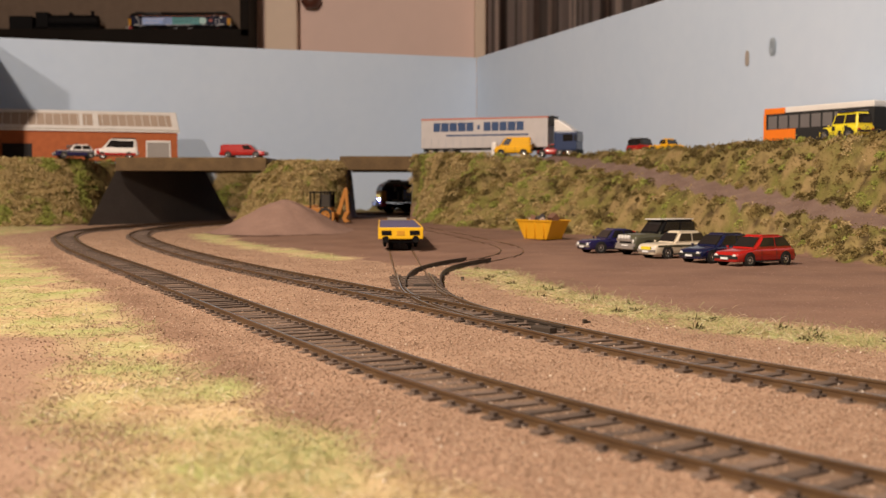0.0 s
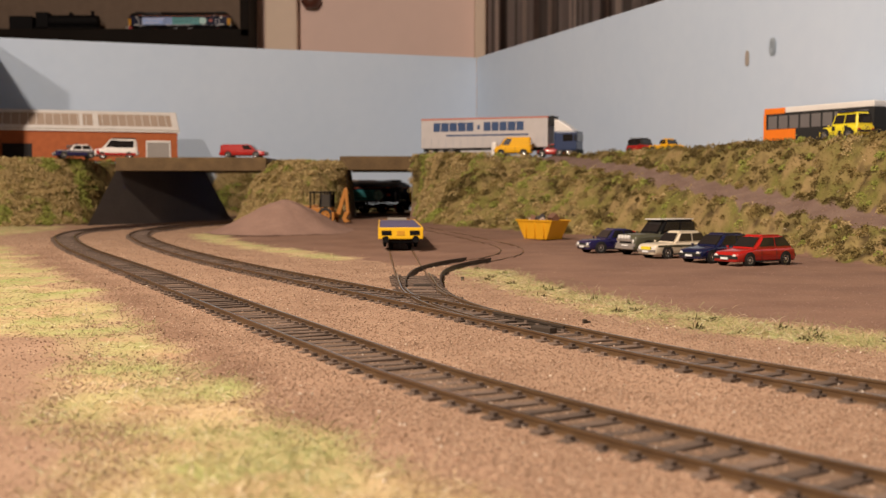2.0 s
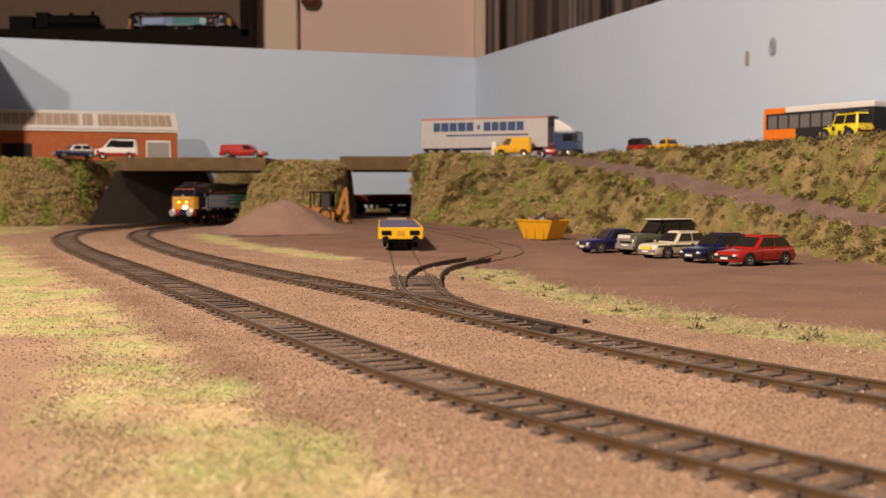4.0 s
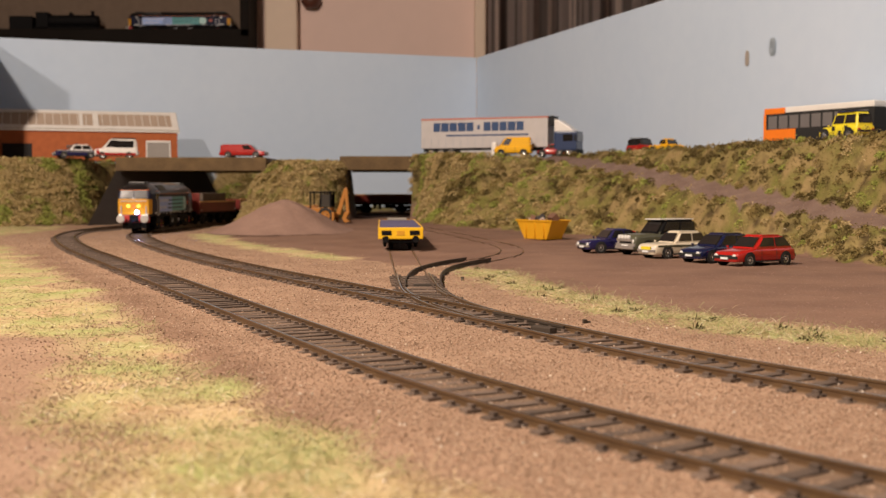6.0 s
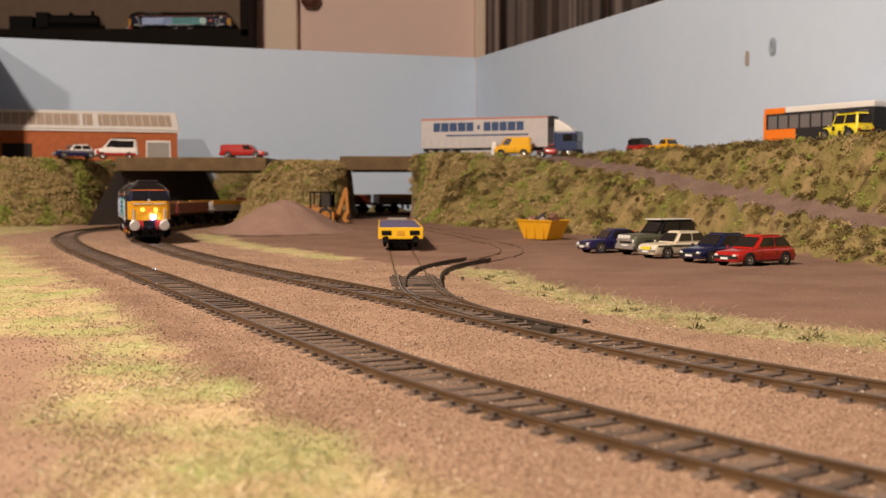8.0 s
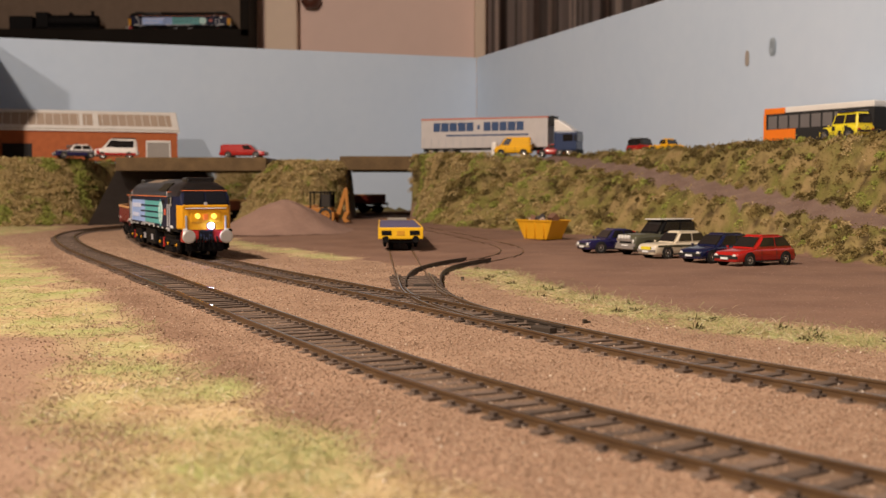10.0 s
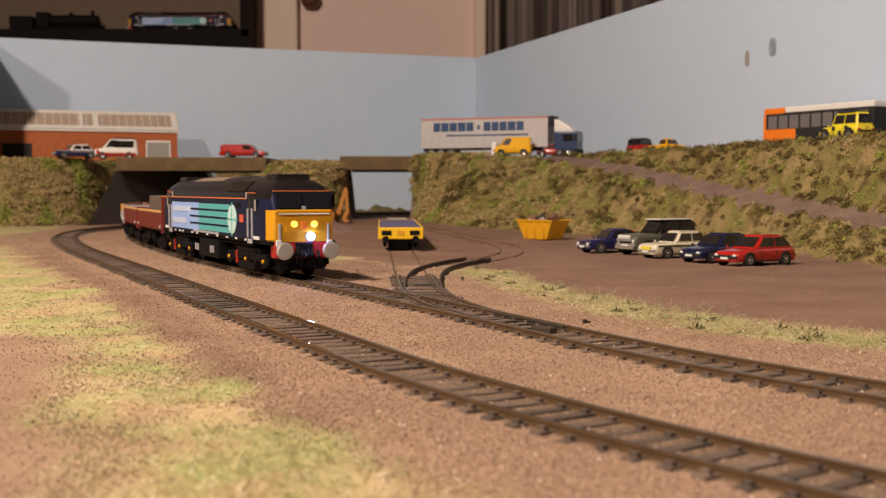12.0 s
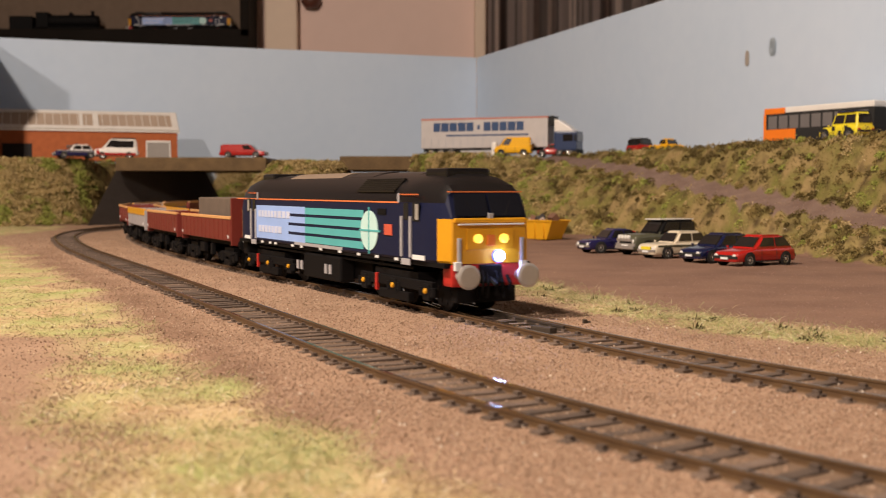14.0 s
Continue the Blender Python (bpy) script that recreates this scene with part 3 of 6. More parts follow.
case = thing("display_case", pose(-0.99, 2.62, 0.40), "wide black-framed display case holding model locomotives", "display case")
part("back_panel", boxes((-0.53, 0.53, 0.10, 0.106, 0, 0.30)), material("case_backing", (0.17, 0.12, 0.085), 0.8), case, "dull tan back panel")
part("shelf", boxes((-0.53, 0.53, 0.0, 0.10, -0.004, 0.008), bevel=0.001), DARK_WOOD, case)
for a in ((-0.545, 0.545, -0.01, 0.0, -0.045, 0.014), (-0.545, 0.545, 0.0, 0.11, -0.045, -0.004), (-0.545, 0.545, -0.01, 0.11, 0.30, 0.32), (-0.545, -0.53, -0.01, 0.11, -0.004, 0.30), (0.525, 0.545, -0.01, 0.11, -0.004, 0.30)):
    part("frame", boxes(a, bevel=0.002), DARK_WOOD, case)

# ---- the train: model paints ----
NAVY = plain("navy_blue_paint", (0.008, 0.011, 0.038), 0.55, spec=0.2)
ROOF_GREY = plain("dark_roof_paint", (0.0085, 0.0075, 0.008), 0.33, spec=0.4)
ROOF_PANEL = plain("tan_roof_panel", (0.19, 0.14, 0.10), 0.7)
YELLOW = plain("warning_yellow", (0.66, 0.315, 0.010), 0.4)
PALE_BLUE = plain("pale_blue_vinyl", (0.30, 0.46, 0.86), 0.4)
TEAL = plain("teal_vinyl", (0.085, 0.42, 0.44), 0.4)
WHITE = plain("off_white_paint", (0.72, 0.74, 0.74), 0.45)
PALE_TEAL = plain("pale_teal_vinyl", (0.50, 0.74, 0.72), 0.45)
LETTER = plain("pale_lettering", (0.56, 0.62, 0.80), 0.45)
ORANGE_LINE = plain("orange_lining", (0.75, 0.20, 0.06), 0.5)
RED_PAINT = plain("buffer_beam_red", (0.42, 0.02, 0.015), 0.45)
PLATE_RED = plain("nameplate_red", (0.55, 0.09, 0.05), 0.45)
BLACK = plain("frame_black", (0.0045, 0.004, 0.0045), 0.7, spec=0.15)
SILVER = plain("dull_silver", (0.50, 0.48, 0.46), 0.4, 0.5)
HANDRAIL = plain("grey_handrail", (0.42, 0.42, 0.45), 0.45, 0.2)
GLASS_DARK = plain("dark_cab_glass", (0.010, 0.011, 0.016), 0.10, 0.0, 0.0, 0.35)
MARKER = glowing("marker_light", (1.0, 0.74, 0.10), 1.3)
HEADLIGHT = glowing("headlight", (0.30, 0.42, 1.0), 230.0)
# emission on the rim paints the blue halo round the headlamp
HEAD_GLOW = glowing("headlight_halo", (0.10, 0.18, 1.0), 1.6)
ORANGE_LAMP = plain("orange_lamp", (0.80, 0.22, 0.05), 0.4)
MM = 0.001


def mm(*a):
    return tuple(v * MM for v in a)


def bx(*args, bevel=0.0):
    """Boxes in millimetres."""
    return boxes(*[mm(*a) for a in args], bevel=bevel * MM)


def loco_shell(keep):
    """The loco's shell in millimetres, by stations along x; keep(x, y, z) picks the faces of one part."""
    half = [(17.6, 18), (18.3, 19), (18.3, 27), (18.3, 34.5), (18.3, 40.3), (17.6, 43.2), (15.2, 46.6), (11.2, 49.4), (5.8, 51.3), (0, 51.9)]
    prof = [(-y, z) for y, z in half] + [(y, z) for y, z in half[-2::-1]]
    ends = [(-119.5, 0.80, 34.4), (-119.0, 0.835, 34.6), (-115.5, 0.905, 44.2), (-112.6, 0.95, 46.8), (-108.5, 0.985, 49.2), (-103, 1.0, 50.9), (-95, 1.0, 51.5), (-86, 1.0, 52)]
    stations = ends + [(x, 1.0, 52) for x in (-84, -60, -20, 20, 60, 84)] + [(-a, b, c) for a, b, c in ends[::-1]]
    bm = bmesh.new()
    rings = [[bm.verts.new(mm(x, y * w * (1 - 0.009 * max(0.0, min(z, top) - 34.5) * (abs(x) > 100)), min(z, top))) for y, z in prof] for x, w, top in stations]
    for a, b in zip(rings, rings[1:]):
        for i in range(len(prof) - 1):
            vs = (a[i], b[i], b[i + 1], a[i + 1])
            if len({v.co.to_tuple(6) for v in vs}) == 4:
                bm.faces.new(vs)
    for r in (rings[0], rings[-1][::-1]):
        bm.faces.new(r)
    bmesh.ops.remove_doubles(bm, verts=bm.verts[:], dist=1e-6)
    bmesh.ops.recalc_face_normals(bm, faces=bm.faces[:])
    gone = [f for f in bm.faces if not keep(*(c / MM for c in f.calc_center_median()))]
    bmesh.ops.delete(bm, geom=gone, context="FACES")
    for f in bm.faces:
        f.smooth = True
    for e in bm.edges:
        if len(e.link_faces) == 2 and e.calc_face_angle(0) > 0.5:
            e.smooth = False
    return bm


def wheelset(r, gauge=14.5):
    bm = bmesh.new()
    turn = Matrix.Rotation(math.pi / 2, 4, "X")
    for s in (-1, 1):
        m = Matrix.Translation(mm(0, s * gauge / 2, 0)) @ turn
        lathe([(r * 0.3 * MM, -1.6 * MM), (r * 0.82 * MM, -1.2 * MM), (r * MM, -1.3 * MM), (r * MM, 1.3 * MM), (r * 0.82 * MM, 1.2 * MM), (r * 0.3 * MM, 1.6 * MM)], m, 20, bm)
        for k in range(6):
            a = k * math.pi / 3
            c = mm(r * 0.6 * math.cos(a), s * (gauge / 2 + 1.4), r * 0.6 * math.sin(a))
            lathe([(0.8 * MM, -0.3 * MM), (0.8 * MM, 0.3 * MM)], Matrix.Translation(c) @ turn, 6, bm)
    lathe([(1.2 * MM, -gauge / 2 * MM), (1.2 * MM, gauge / 2 * MM)], turn, 8, bm)
    return bm


def bogie(parent, x, axles, r, wide, details):
    """A side-framed bogie at x with its wheelsets; returns it and them."""
    L = max(axles) + r * 0.55
    bm = bmesh.new()
    for s in (-1, 1):
        y = s * wide
        box(bm, *mm(-L, L, y - 0.9, y + 0.9, r * 0.95, r * 1.45), bevel=0.0003)
        for a in axles:
            box(bm, *mm(a - 2.6, a + 2.6, y - 1.3, y + 1.3, r * 0.55, r * 1.35), bevel=0.0003)
        box(bm, *mm(-L * 0.42, L * 0.42, y - 1.2, y + 1.2, r * 0.30, r * 0.75), bevel=0.0003)
        for a in axles:
            for d in (-4.6, 4.6):
                lathe([(1.3 * MM, 0), (1.3 * MM, 3.2 * MM)], Matrix.Translation(mm(a + d, y * 1.03, r * 0.75)), 8, bm)
    box(bm, *mm(-L * 0.6, L * 0.6, -wide, wide, r * 1.0, r * 1.8))
    bg = part("bogie", bm, BLACK, parent, "black six-wheel bogie frame" if len(axles) == 3 else "black four-wheel bogie frame")
    bg.location = mm(x, 0, 0)
    if details:
        for s in (-1, 1):
            for a in axles:
                part("axle_box_cover", lathe([(1.05 * MM, 0), (1.05 * MM, 0.8 * MM), (0.7 * MM, 1.1 * MM)],
                                             Matrix.Translation(mm(a, s * (wide + 1.0), r)) @ Matrix.Rotation(-s * math.pi / 2, 4, "X"), 12), YELLOW, bg, "yellow axle box cover")
            part("spring", bx((axles[0] + 12, axles[0] + 13.8, s * (wide + 0.9) - 0.6, s * (wide + 0.9) + 0.6, r * 0.6, r * 1.5), bevel=0.2), RED_PAINT, bg, "red spring")
    sets = []
    for a in axles:
        w = part("wheelset", wheelset(r), BLACK, bg, "dark steel wheels on an axle")
        w.location = mm(a, 0, r)
        sets.append((w, a, r))
    return bg, sets


def buffer_at(parent, x, y, z, face, colour):
    s = 1 if x > 0 else -1
    m = Matrix.Translation(mm(x, y, z)) @ Matrix.Rotation(s * math.pi / 2, 4, "Y")
    part("buffer", lathe([(1.9 * MM, 0), (1.9 * MM, 3.5 * MM), (1.2 * MM, 3.6 * MM), (1.2 * MM, 6.0 * MM), (face * MM, 6.1 * MM), (face * MM, 6.9 * MM), (face * 0.8 * MM, 7.3 * MM)], m, 24),
         colour, parent, "round dull silver buffer" if colour is SILVER else "black buffer", smooth=False)


def build_loco(label, lit=True):
    t = thing("diesel_locomotive", pose(0, 0, 0), label, "locomotive")
    part("body", loco_shell(lambda x, y, z: z < 40.3 and not (abs(x) > 112.5 and z < 34.5)), NAVY, t, "navy blue body side")
    part("roof", loco_shell(lambda x, y, z: z >= 40.3), ROOF_GREY, t, "dark grey curved roof")
    part("floor_plate", bx((-118, 118, -17.4, 17.4, 16.4, 18.2), bevel=0.3), BLACK, t)
    for s in (1, -1):
        part("nose", loco_shell(lambda x, y, z: s * x > 112.5 and z < 34.5), YELLOW, t, "yellow warning end")
        # brow, marker lights, headlamp
        part("brow", bx(*[(min(s * 117.0, s * 120.4), max(s * 117.0, s * 120.4), -14.6, 14.6, 33.0, 34.8)], bevel=0.7), YELLOW, t)
        part("handrail", bx(*[(min(s * 120.2, s * 121.0), max(s * 120.2, s * 121.0), -13.2, 13.2, 32.2, 32.8)], bevel=0.2), WHITE, t, "pale lamp rail")
        part("lamp_panel", bx(*[(min(s * 119.0, s * 120.0), max(s * 119.0, s * 120.0), -9.5, 9.5, 23.0, 31.0)], bevel=0.3), YELLOW, t)
        rot = Matrix.Rotation(s * math.pi / 2, 4, "Y")
        for y in (-5.2, 5.2):
            part("marker_light", lathe([(1.7 * MM, 0), (1.7 * MM, 0.8 * MM), (1.1 * MM, 1.2 * MM)], Matrix.Translation(mm(s * 119.9, y, 27.2)) @ rot, 16), MARKER if lit and s > 0 else GLASS_DARK, t, "round marker light")
        part("tail_lamp", bx(*[(min(s * 119.6, s * 120.8), max(s * 119.6, s * 120.8), -1.6, 1.4, 24.5, 28.6)], bevel=0.3), ORANGE_LAMP, t, "orange lamp bracket")
        part("headlamp", lathe([(1.8 * MM, 0), (1.8 * MM, 1.0 * MM), (1.2 * MM, 1.5 * MM)], Matrix.Translation(mm(s * 119.5, s * 3.3, 20.6)) @ rot, 16), HEADLIGHT if lit and s > 0 else GLASS_DARK, t, "bright white headlamp")
        part("headlamp_rim", lathe([(2.4 * MM, 0), (2.4 * MM, 0.5 * MM), (1.8 * MM, 0.7 * MM)], Matrix.Translation(mm(s * 119.5, s * 3.3, 20.6)) @ rot, 20), HEAD_GLOW if lit and s > 0 else BLACK, t, "headlamp rim, blue halo painted as a glow on the lit end")
        part("buffer_beam", bx(*[(min(s * 112, s * 119.4), max(s * 112, s * 119.4), -15.0, 15.0, 9.8, 18.0)], bevel=1.2), RED_PAINT if s > 0 else BLACK, t, "red buffer beam" if s > 0 else "black buffer beam")
        for y in (-11.9, 11.9):
            buffer_at(t, s * 119.2, y, 13.8, 4.3 if s > 0 else 3.4, SILVER if s > 0 else BLACK)
            part("air_pipe", bx(*[(min(s * 119.5, s * 120.6), max(s * 119.5, s * 120.6), y * 1.06 - 0.6, y * 1.06 + 0.6, 17.0, 27.5)], bevel=0.3), HANDRAIL, t, "pale grey handrail")
        bm = bmesh.new()
        rod(bm, mm(s * 119.4, 0, 13.0), mm(s * 124.0, 0, 10.5), 0.0008)
        rod(bm, mm(s * 119.4, 5, 12.0), mm(s * 120.5, 5.2, 5.5), 0.0006)
        rod(bm, mm(s * 119.4, -5, 12.0), mm(s * 120.5, -5.2, 5.5), 0.0006)
        box(bm, *mm(min(s * 113, s * 117), max(s * 113, s * 117), -12, 12, 4.0, 9.8), bevel=0.0005)
        part("coupling", bm, BLACK, t, "black coupling hook and hoses")
        for y, z0, z1 in ((-3.4, 7.0, 16.5), (-1.6, 6.0, 15.5), (2.0, 6.5, 16.0), (3.8, 7.5, 15.0), (7.0, 8.0, 13.5), (-7.0, 8.0, 13.5)):
            bm = bmesh.new()
            rod(bm, mm(s * 119.3, y, z1), mm(s * 121.3, y * 1.03, (z0 + z1) / 2), 0.0007)
            rod(bm, mm(s * 121.3, y * 1.03, (z0 + z1) / 2), mm(s * 120.3, y * 1.1, z0), 0.0007)
            part("brake_hose", bm, BLACK, t, "black brake hose")
        part("drawbar_plate", bx(*[(min(s * 119.0, s * 120.2), max(s * 119.0, s * 120.2), -4.6, 4.6, 11.0, 17.6)], bevel=0.5), BLACK, t)
        for y in (-13.2, 13.2):
            part("lamp_bracket", bx(*[(min(s * 119.2, s * 120.9), max(s * 119.2, s * 120.9), y - 1.3, y + 1.3, 15.6, 18.8)], bevel=0.3), WHITE, t, "pale pipe connection")
        part("aerial_box", bx(*[(min(s * 118.4, s * 120.2), max(s * 118.4, s * 120.2), -1.0, 1.0, 34.4, 36.6)], bevel=0.2), HANDRAIL, t, "small pale box on the brow")
        # windscreens lie on the raked front
        for y0, y1 in ((-13.9, -0.6), (0.6, 13.9)):
            bm = bmesh.new()
            q = [(119.35, y0, 35.4), (119.35, y1, 35.4), (116.2, y1 * 0.93, 43.4), (116.2, y0 * 0.93, 43.4)]
            f = bm.faces.new([bm.verts.new(mm(s * x, y, z)) for x, y, z in q])
            bmesh.ops.recalc_face_normals(bm, faces=[f])
            bmesh.ops.solidify(bm, geom=[f], thickness=0.0004)
            part("windscreen", bm, GLASS_DARK, t, "dark glossy windscreen")
        bm = bmesh.new()
        rod(bm, mm(s * 119.6, -6, 35.6), mm(s * 117.0, -9.5, 42), 0.00022)
        rod(bm, mm(s * 119.6, 6, 35.6), mm(s * 117.0, 9.5, 42), 0.00022)
        part("wiper", bm, BLACK, t)
        part("lining", bx(*[(min(s * 115.4, s * 116.1), max(s * 115.4, s * 116.1), -14.8, 14.8, 44.0, 44.45)]), ORANGE_LINE, t, "thin orange line")
        part("horn_box", bx(*[(min(s * 86, s * 104), max(s * 86, s * 104), -9.0, 9.0, 48.5, 52.8)], bevel=1.3), ROOF_GREY, t)
        for side in (-1, 1):
            y = side * 18.3

            def skin(x0, x1, z0, z1, d=0.25):
                a, b_ = sorted((s * x0, s * x1))
                c, e = sorted((y, y + side * d))
                return (a, b_, c, e, z0, z1)
            part("door", bx(skin(86.5, 92.5, 18.6, 39.6, 0.15)), NAVY, t, "navy cab door")
            for x in (85.5, 93.0):
                part("handrail", bx(skin(x, x + 1.5, 19.2, 35.0, 0.8), bevel=0.2), HANDRAIL, t, "pale grey door handrail")
            part("step", bx(skin(86.0, 93.5, 16.2, 18.6, 0.6), bevel=0.2), HANDRAIL, t)
            part("cab_window", bx(skin(95.0, 100.8, 33.2, 40.4, 0.25), bevel=0.1), GLASS_DARK, t, "cab side window")
            part("door_window", bx(skin(87.4, 91.6, 33.6, 40.2, 0.3), bevel=0.1), GLASS_DARK, t, "dark door window")
            # silver patch painted in as the lit part of the cab window
            part("window_blind", bx(skin(97.4, 100.0, 33.8, 39.8, 0.35)), SILVER, t, "pale patch painted as light in the cab window")
            part("number_bar", bx(skin(95.0, 105.0, 18.6, 20.4, 0.3)), WHITE, t, "white bar of illegible writing")
            part("lining", bx(skin(83.5, 99.8, 43.0, 43.5, 0.0)), ORANGE_LINE, t, "thin orange line")
            part("lamp_box", bx(skin(82.6, 84.2, 40.2, 43.6, 0.5), bevel=0.2), HANDRAIL, t)
    for side in (-1, 1):
        y = side * 18.3

        def skin(x0, x1, z0, z1, d=0.25):
            c, e = sorted((y, y + side * d))
            return (min(x0, x1), max(x0, x1), c, e, z0, z1)
        f = 1.0 if side < 0 else -1.0
        part("lining", bx(skin(-118, 83, 40.0, 40.55, 0.12)), ORANGE_LINE, t, "thin orange line")
        part("livery_panel", bx(skin(f * -86, f * -16, 19.8, 37.0, 0.15)), PALE_BLUE, t, "pale blue panel")
        for k in range(4):
            z0 = 20.2 + 4.45 * k
            part("livery_stripe", bx(skin(f * -16, f * (50 if k in (0, 3) else 48), z0, z0 + 3.1, 0.16)), TEAL, t, "teal stripe")
            if k < 3:
                part("livery_gap", bx(skin(f * -38, f * -16, z0 + 3.1, z0 + 4.45, 0.19)), NAVY, t)
        bm = lathe([(8.3 * MM, 0), (8.3 * MM, 0.35 * MM)], Matrix.Translation(mm(f * 56, y, 28.3)) @ Matrix.Rotation(-side * math.pi / 2, 4, "X"), 32)
        part("emblem", bm, PALE_TEAL, t, "pale teal round emblem")
        part("emblem_star", bx(skin(f * 46.5, f * 66.5, 27.9, 28.7, 0.5), skin(f * 55.6, f * 56.4, 18.6, 38.0, 0.5)), TEAL, t)
        rnd = random.Random(4)
        for z0, x1 in ((31.0, -40), (23.2, -52)):
            x = -82.0
            while x < x1:
                w = rnd.uniform(3.2, 5.4)
                part("lettering_bar", bx(skin(f * x, f * (x + w), z0, z0 + 3.4, 0.32)), LETTER, t)
                x += w + 1.1
        part("lettering_bar", bx(skin(f * -30, f * 28, 18.5, 19.9, 0.3)), HANDRAIL, t, "grey bar of illegible writing")
        part("nameplate", bx(skin(f * 70.5, f * 77.5, 27.0, 31.4, 0.4), bevel=0.15), PLATE_RED, t, "red nameplate")
        part("grille", bx(skin(f * 64, f * 72, 35.2, 37.6, 0.3)), BLACK, t)
        for x in (-78, -66, -58, -34, -22, 2, 24, 44, 62, 80):
            part("jacking_mark", bx(skin(x, x + 3.0, 17.4, 18.4, 0.4)), WHITE, t)
        part("fuel_tank", bx((-22, 22, min(y * 0.55, y * 0.93), max(y * 0.55, y * 0.93), 4.5, 15.5), bevel=1.0), BLACK, t)
        for x in (-30, -25, 5, 10):
            part("gauge_label", bx((x, x + 2.6, *sorted((y * 0.93, y * 0.93 + side * 0.5)), 7.5, 11.5)), HANDRAIL, t)
        part("underframe_pipe", bx((-90, 90, *sorted((y * 0.82, y * 0.86)), 14.4, 15.4), bevel=0.2), BLACK, t)
    part("underframe", bx((-40, 40, -10, 10, 6, 16.4), bevel=0.5), BLACK, t)
    # roof fittings: panels, grilles, fan cowl
    for x0, x1, z in ((-60, 6, 50.4), (14, 40, 50.6)):
        bm = bmesh.new()
        for a, b_ in zip([-13, -9, -4.5, 0, 4.5, 9], [-9, -4.5, 0, 4.5, 9, 13]):
            za, zb = [51.9 - 0.0225 * v * v * (1 + abs(v) * 0.012) + 0.45 for v in (a, b_)]
            bm.faces.new([bm.verts.new(mm(*v)) for v in ((x0, a, za), (x1, a, za), (x1, b_, zb), (x0, b_, zb))])
        bmesh.ops.remove_doubles(bm, verts=bm.verts[:], dist=1e-6)
        bmesh.ops.solidify(bm, geom=bm.faces[:], thickness=0.0004)
        part("roof_panel", bm, ROOF_PANEL if x0 < 0 else ROOF_GREY, t, "tan brown weathered roof panel" if x0 < 0 else "")
    for k in range(7):
        zc = 44.2 + k * 0.75
        for side in (-1, 1):
            yk = side * (17.4 - 0.75 * k)
            part("roof_louvre", bx((42, 78, yk - 0.5, yk + 0.5, zc - 0.2, zc + 0.55), bevel=0.15), ROOF_GREY, t)
    for x in (-80, -40, 12, 41, 80):
        bm = bmesh.new()
        for a, b_ in zip([-15, -11, -6, 0, 6, 11], [-11, -6, 0, 6, 11, 15]):
            za, zb = [51.9 - 0.021 * v * v * (1 + abs(v) * 0.012) + 0.3 for v in (a, b_)]
            bm.faces.new([bm.verts.new(mm(*v)) for v in ((x, a, za), (x + 1, a, za), (x + 1, b_, zb), (x, b_, zb))])
        bmesh.ops.remove_doubles(bm, verts=bm.verts[:], dist=1e-6)
        bmesh.ops.solidify(bm, geom=bm.faces[:], thickness=0.0005)
        part("roof_rib", bm, ROOF_GREY, t)
    # the body stands a little lower over its sole bar than drawn above
    for p in t.children:
        for v in p.data.vertices:
            if v.co.z > 18.2 * MM:
                v.co.z = 18.2 * MM + (v.co.z - 18.2 * MM) * 0.945 + max(0.0, v.co.z - 40.3 * MM) * 0.06
    sets = []
    bogies = []
    for x in (74, -74):
        bg, ws = bogie(t, x, (-29, 0, 29), 7.5, 15.2, True)
        bogies.append((bg, x * MM))
        sets += ws
    return t, bogies, sets


def wagon_paints():
    return {"maroon": plain("maroon_wagon_paint", (0.155, 0.020, 0.014), 0.5), "grey": plain("grey_wagon_paint", (0.33, 0.31, 0.32), 0.55)}


PAINTS = wagon_paints()
RIM = plain("tan_wagon_rim", (0.62, 0.33, 0.13), 0.6)
LOAD_GREY = material("grey_brown_load", (0.13, 0.098, 0.076), 0.9, 0, 0.25, 60.0, 0.3)
STONE_LOAD = material("ballast_load", (0.22, 0.15, 0.11), 0.9, 0, 0.4, 200.0, 0.8)
WAGON = 128.0


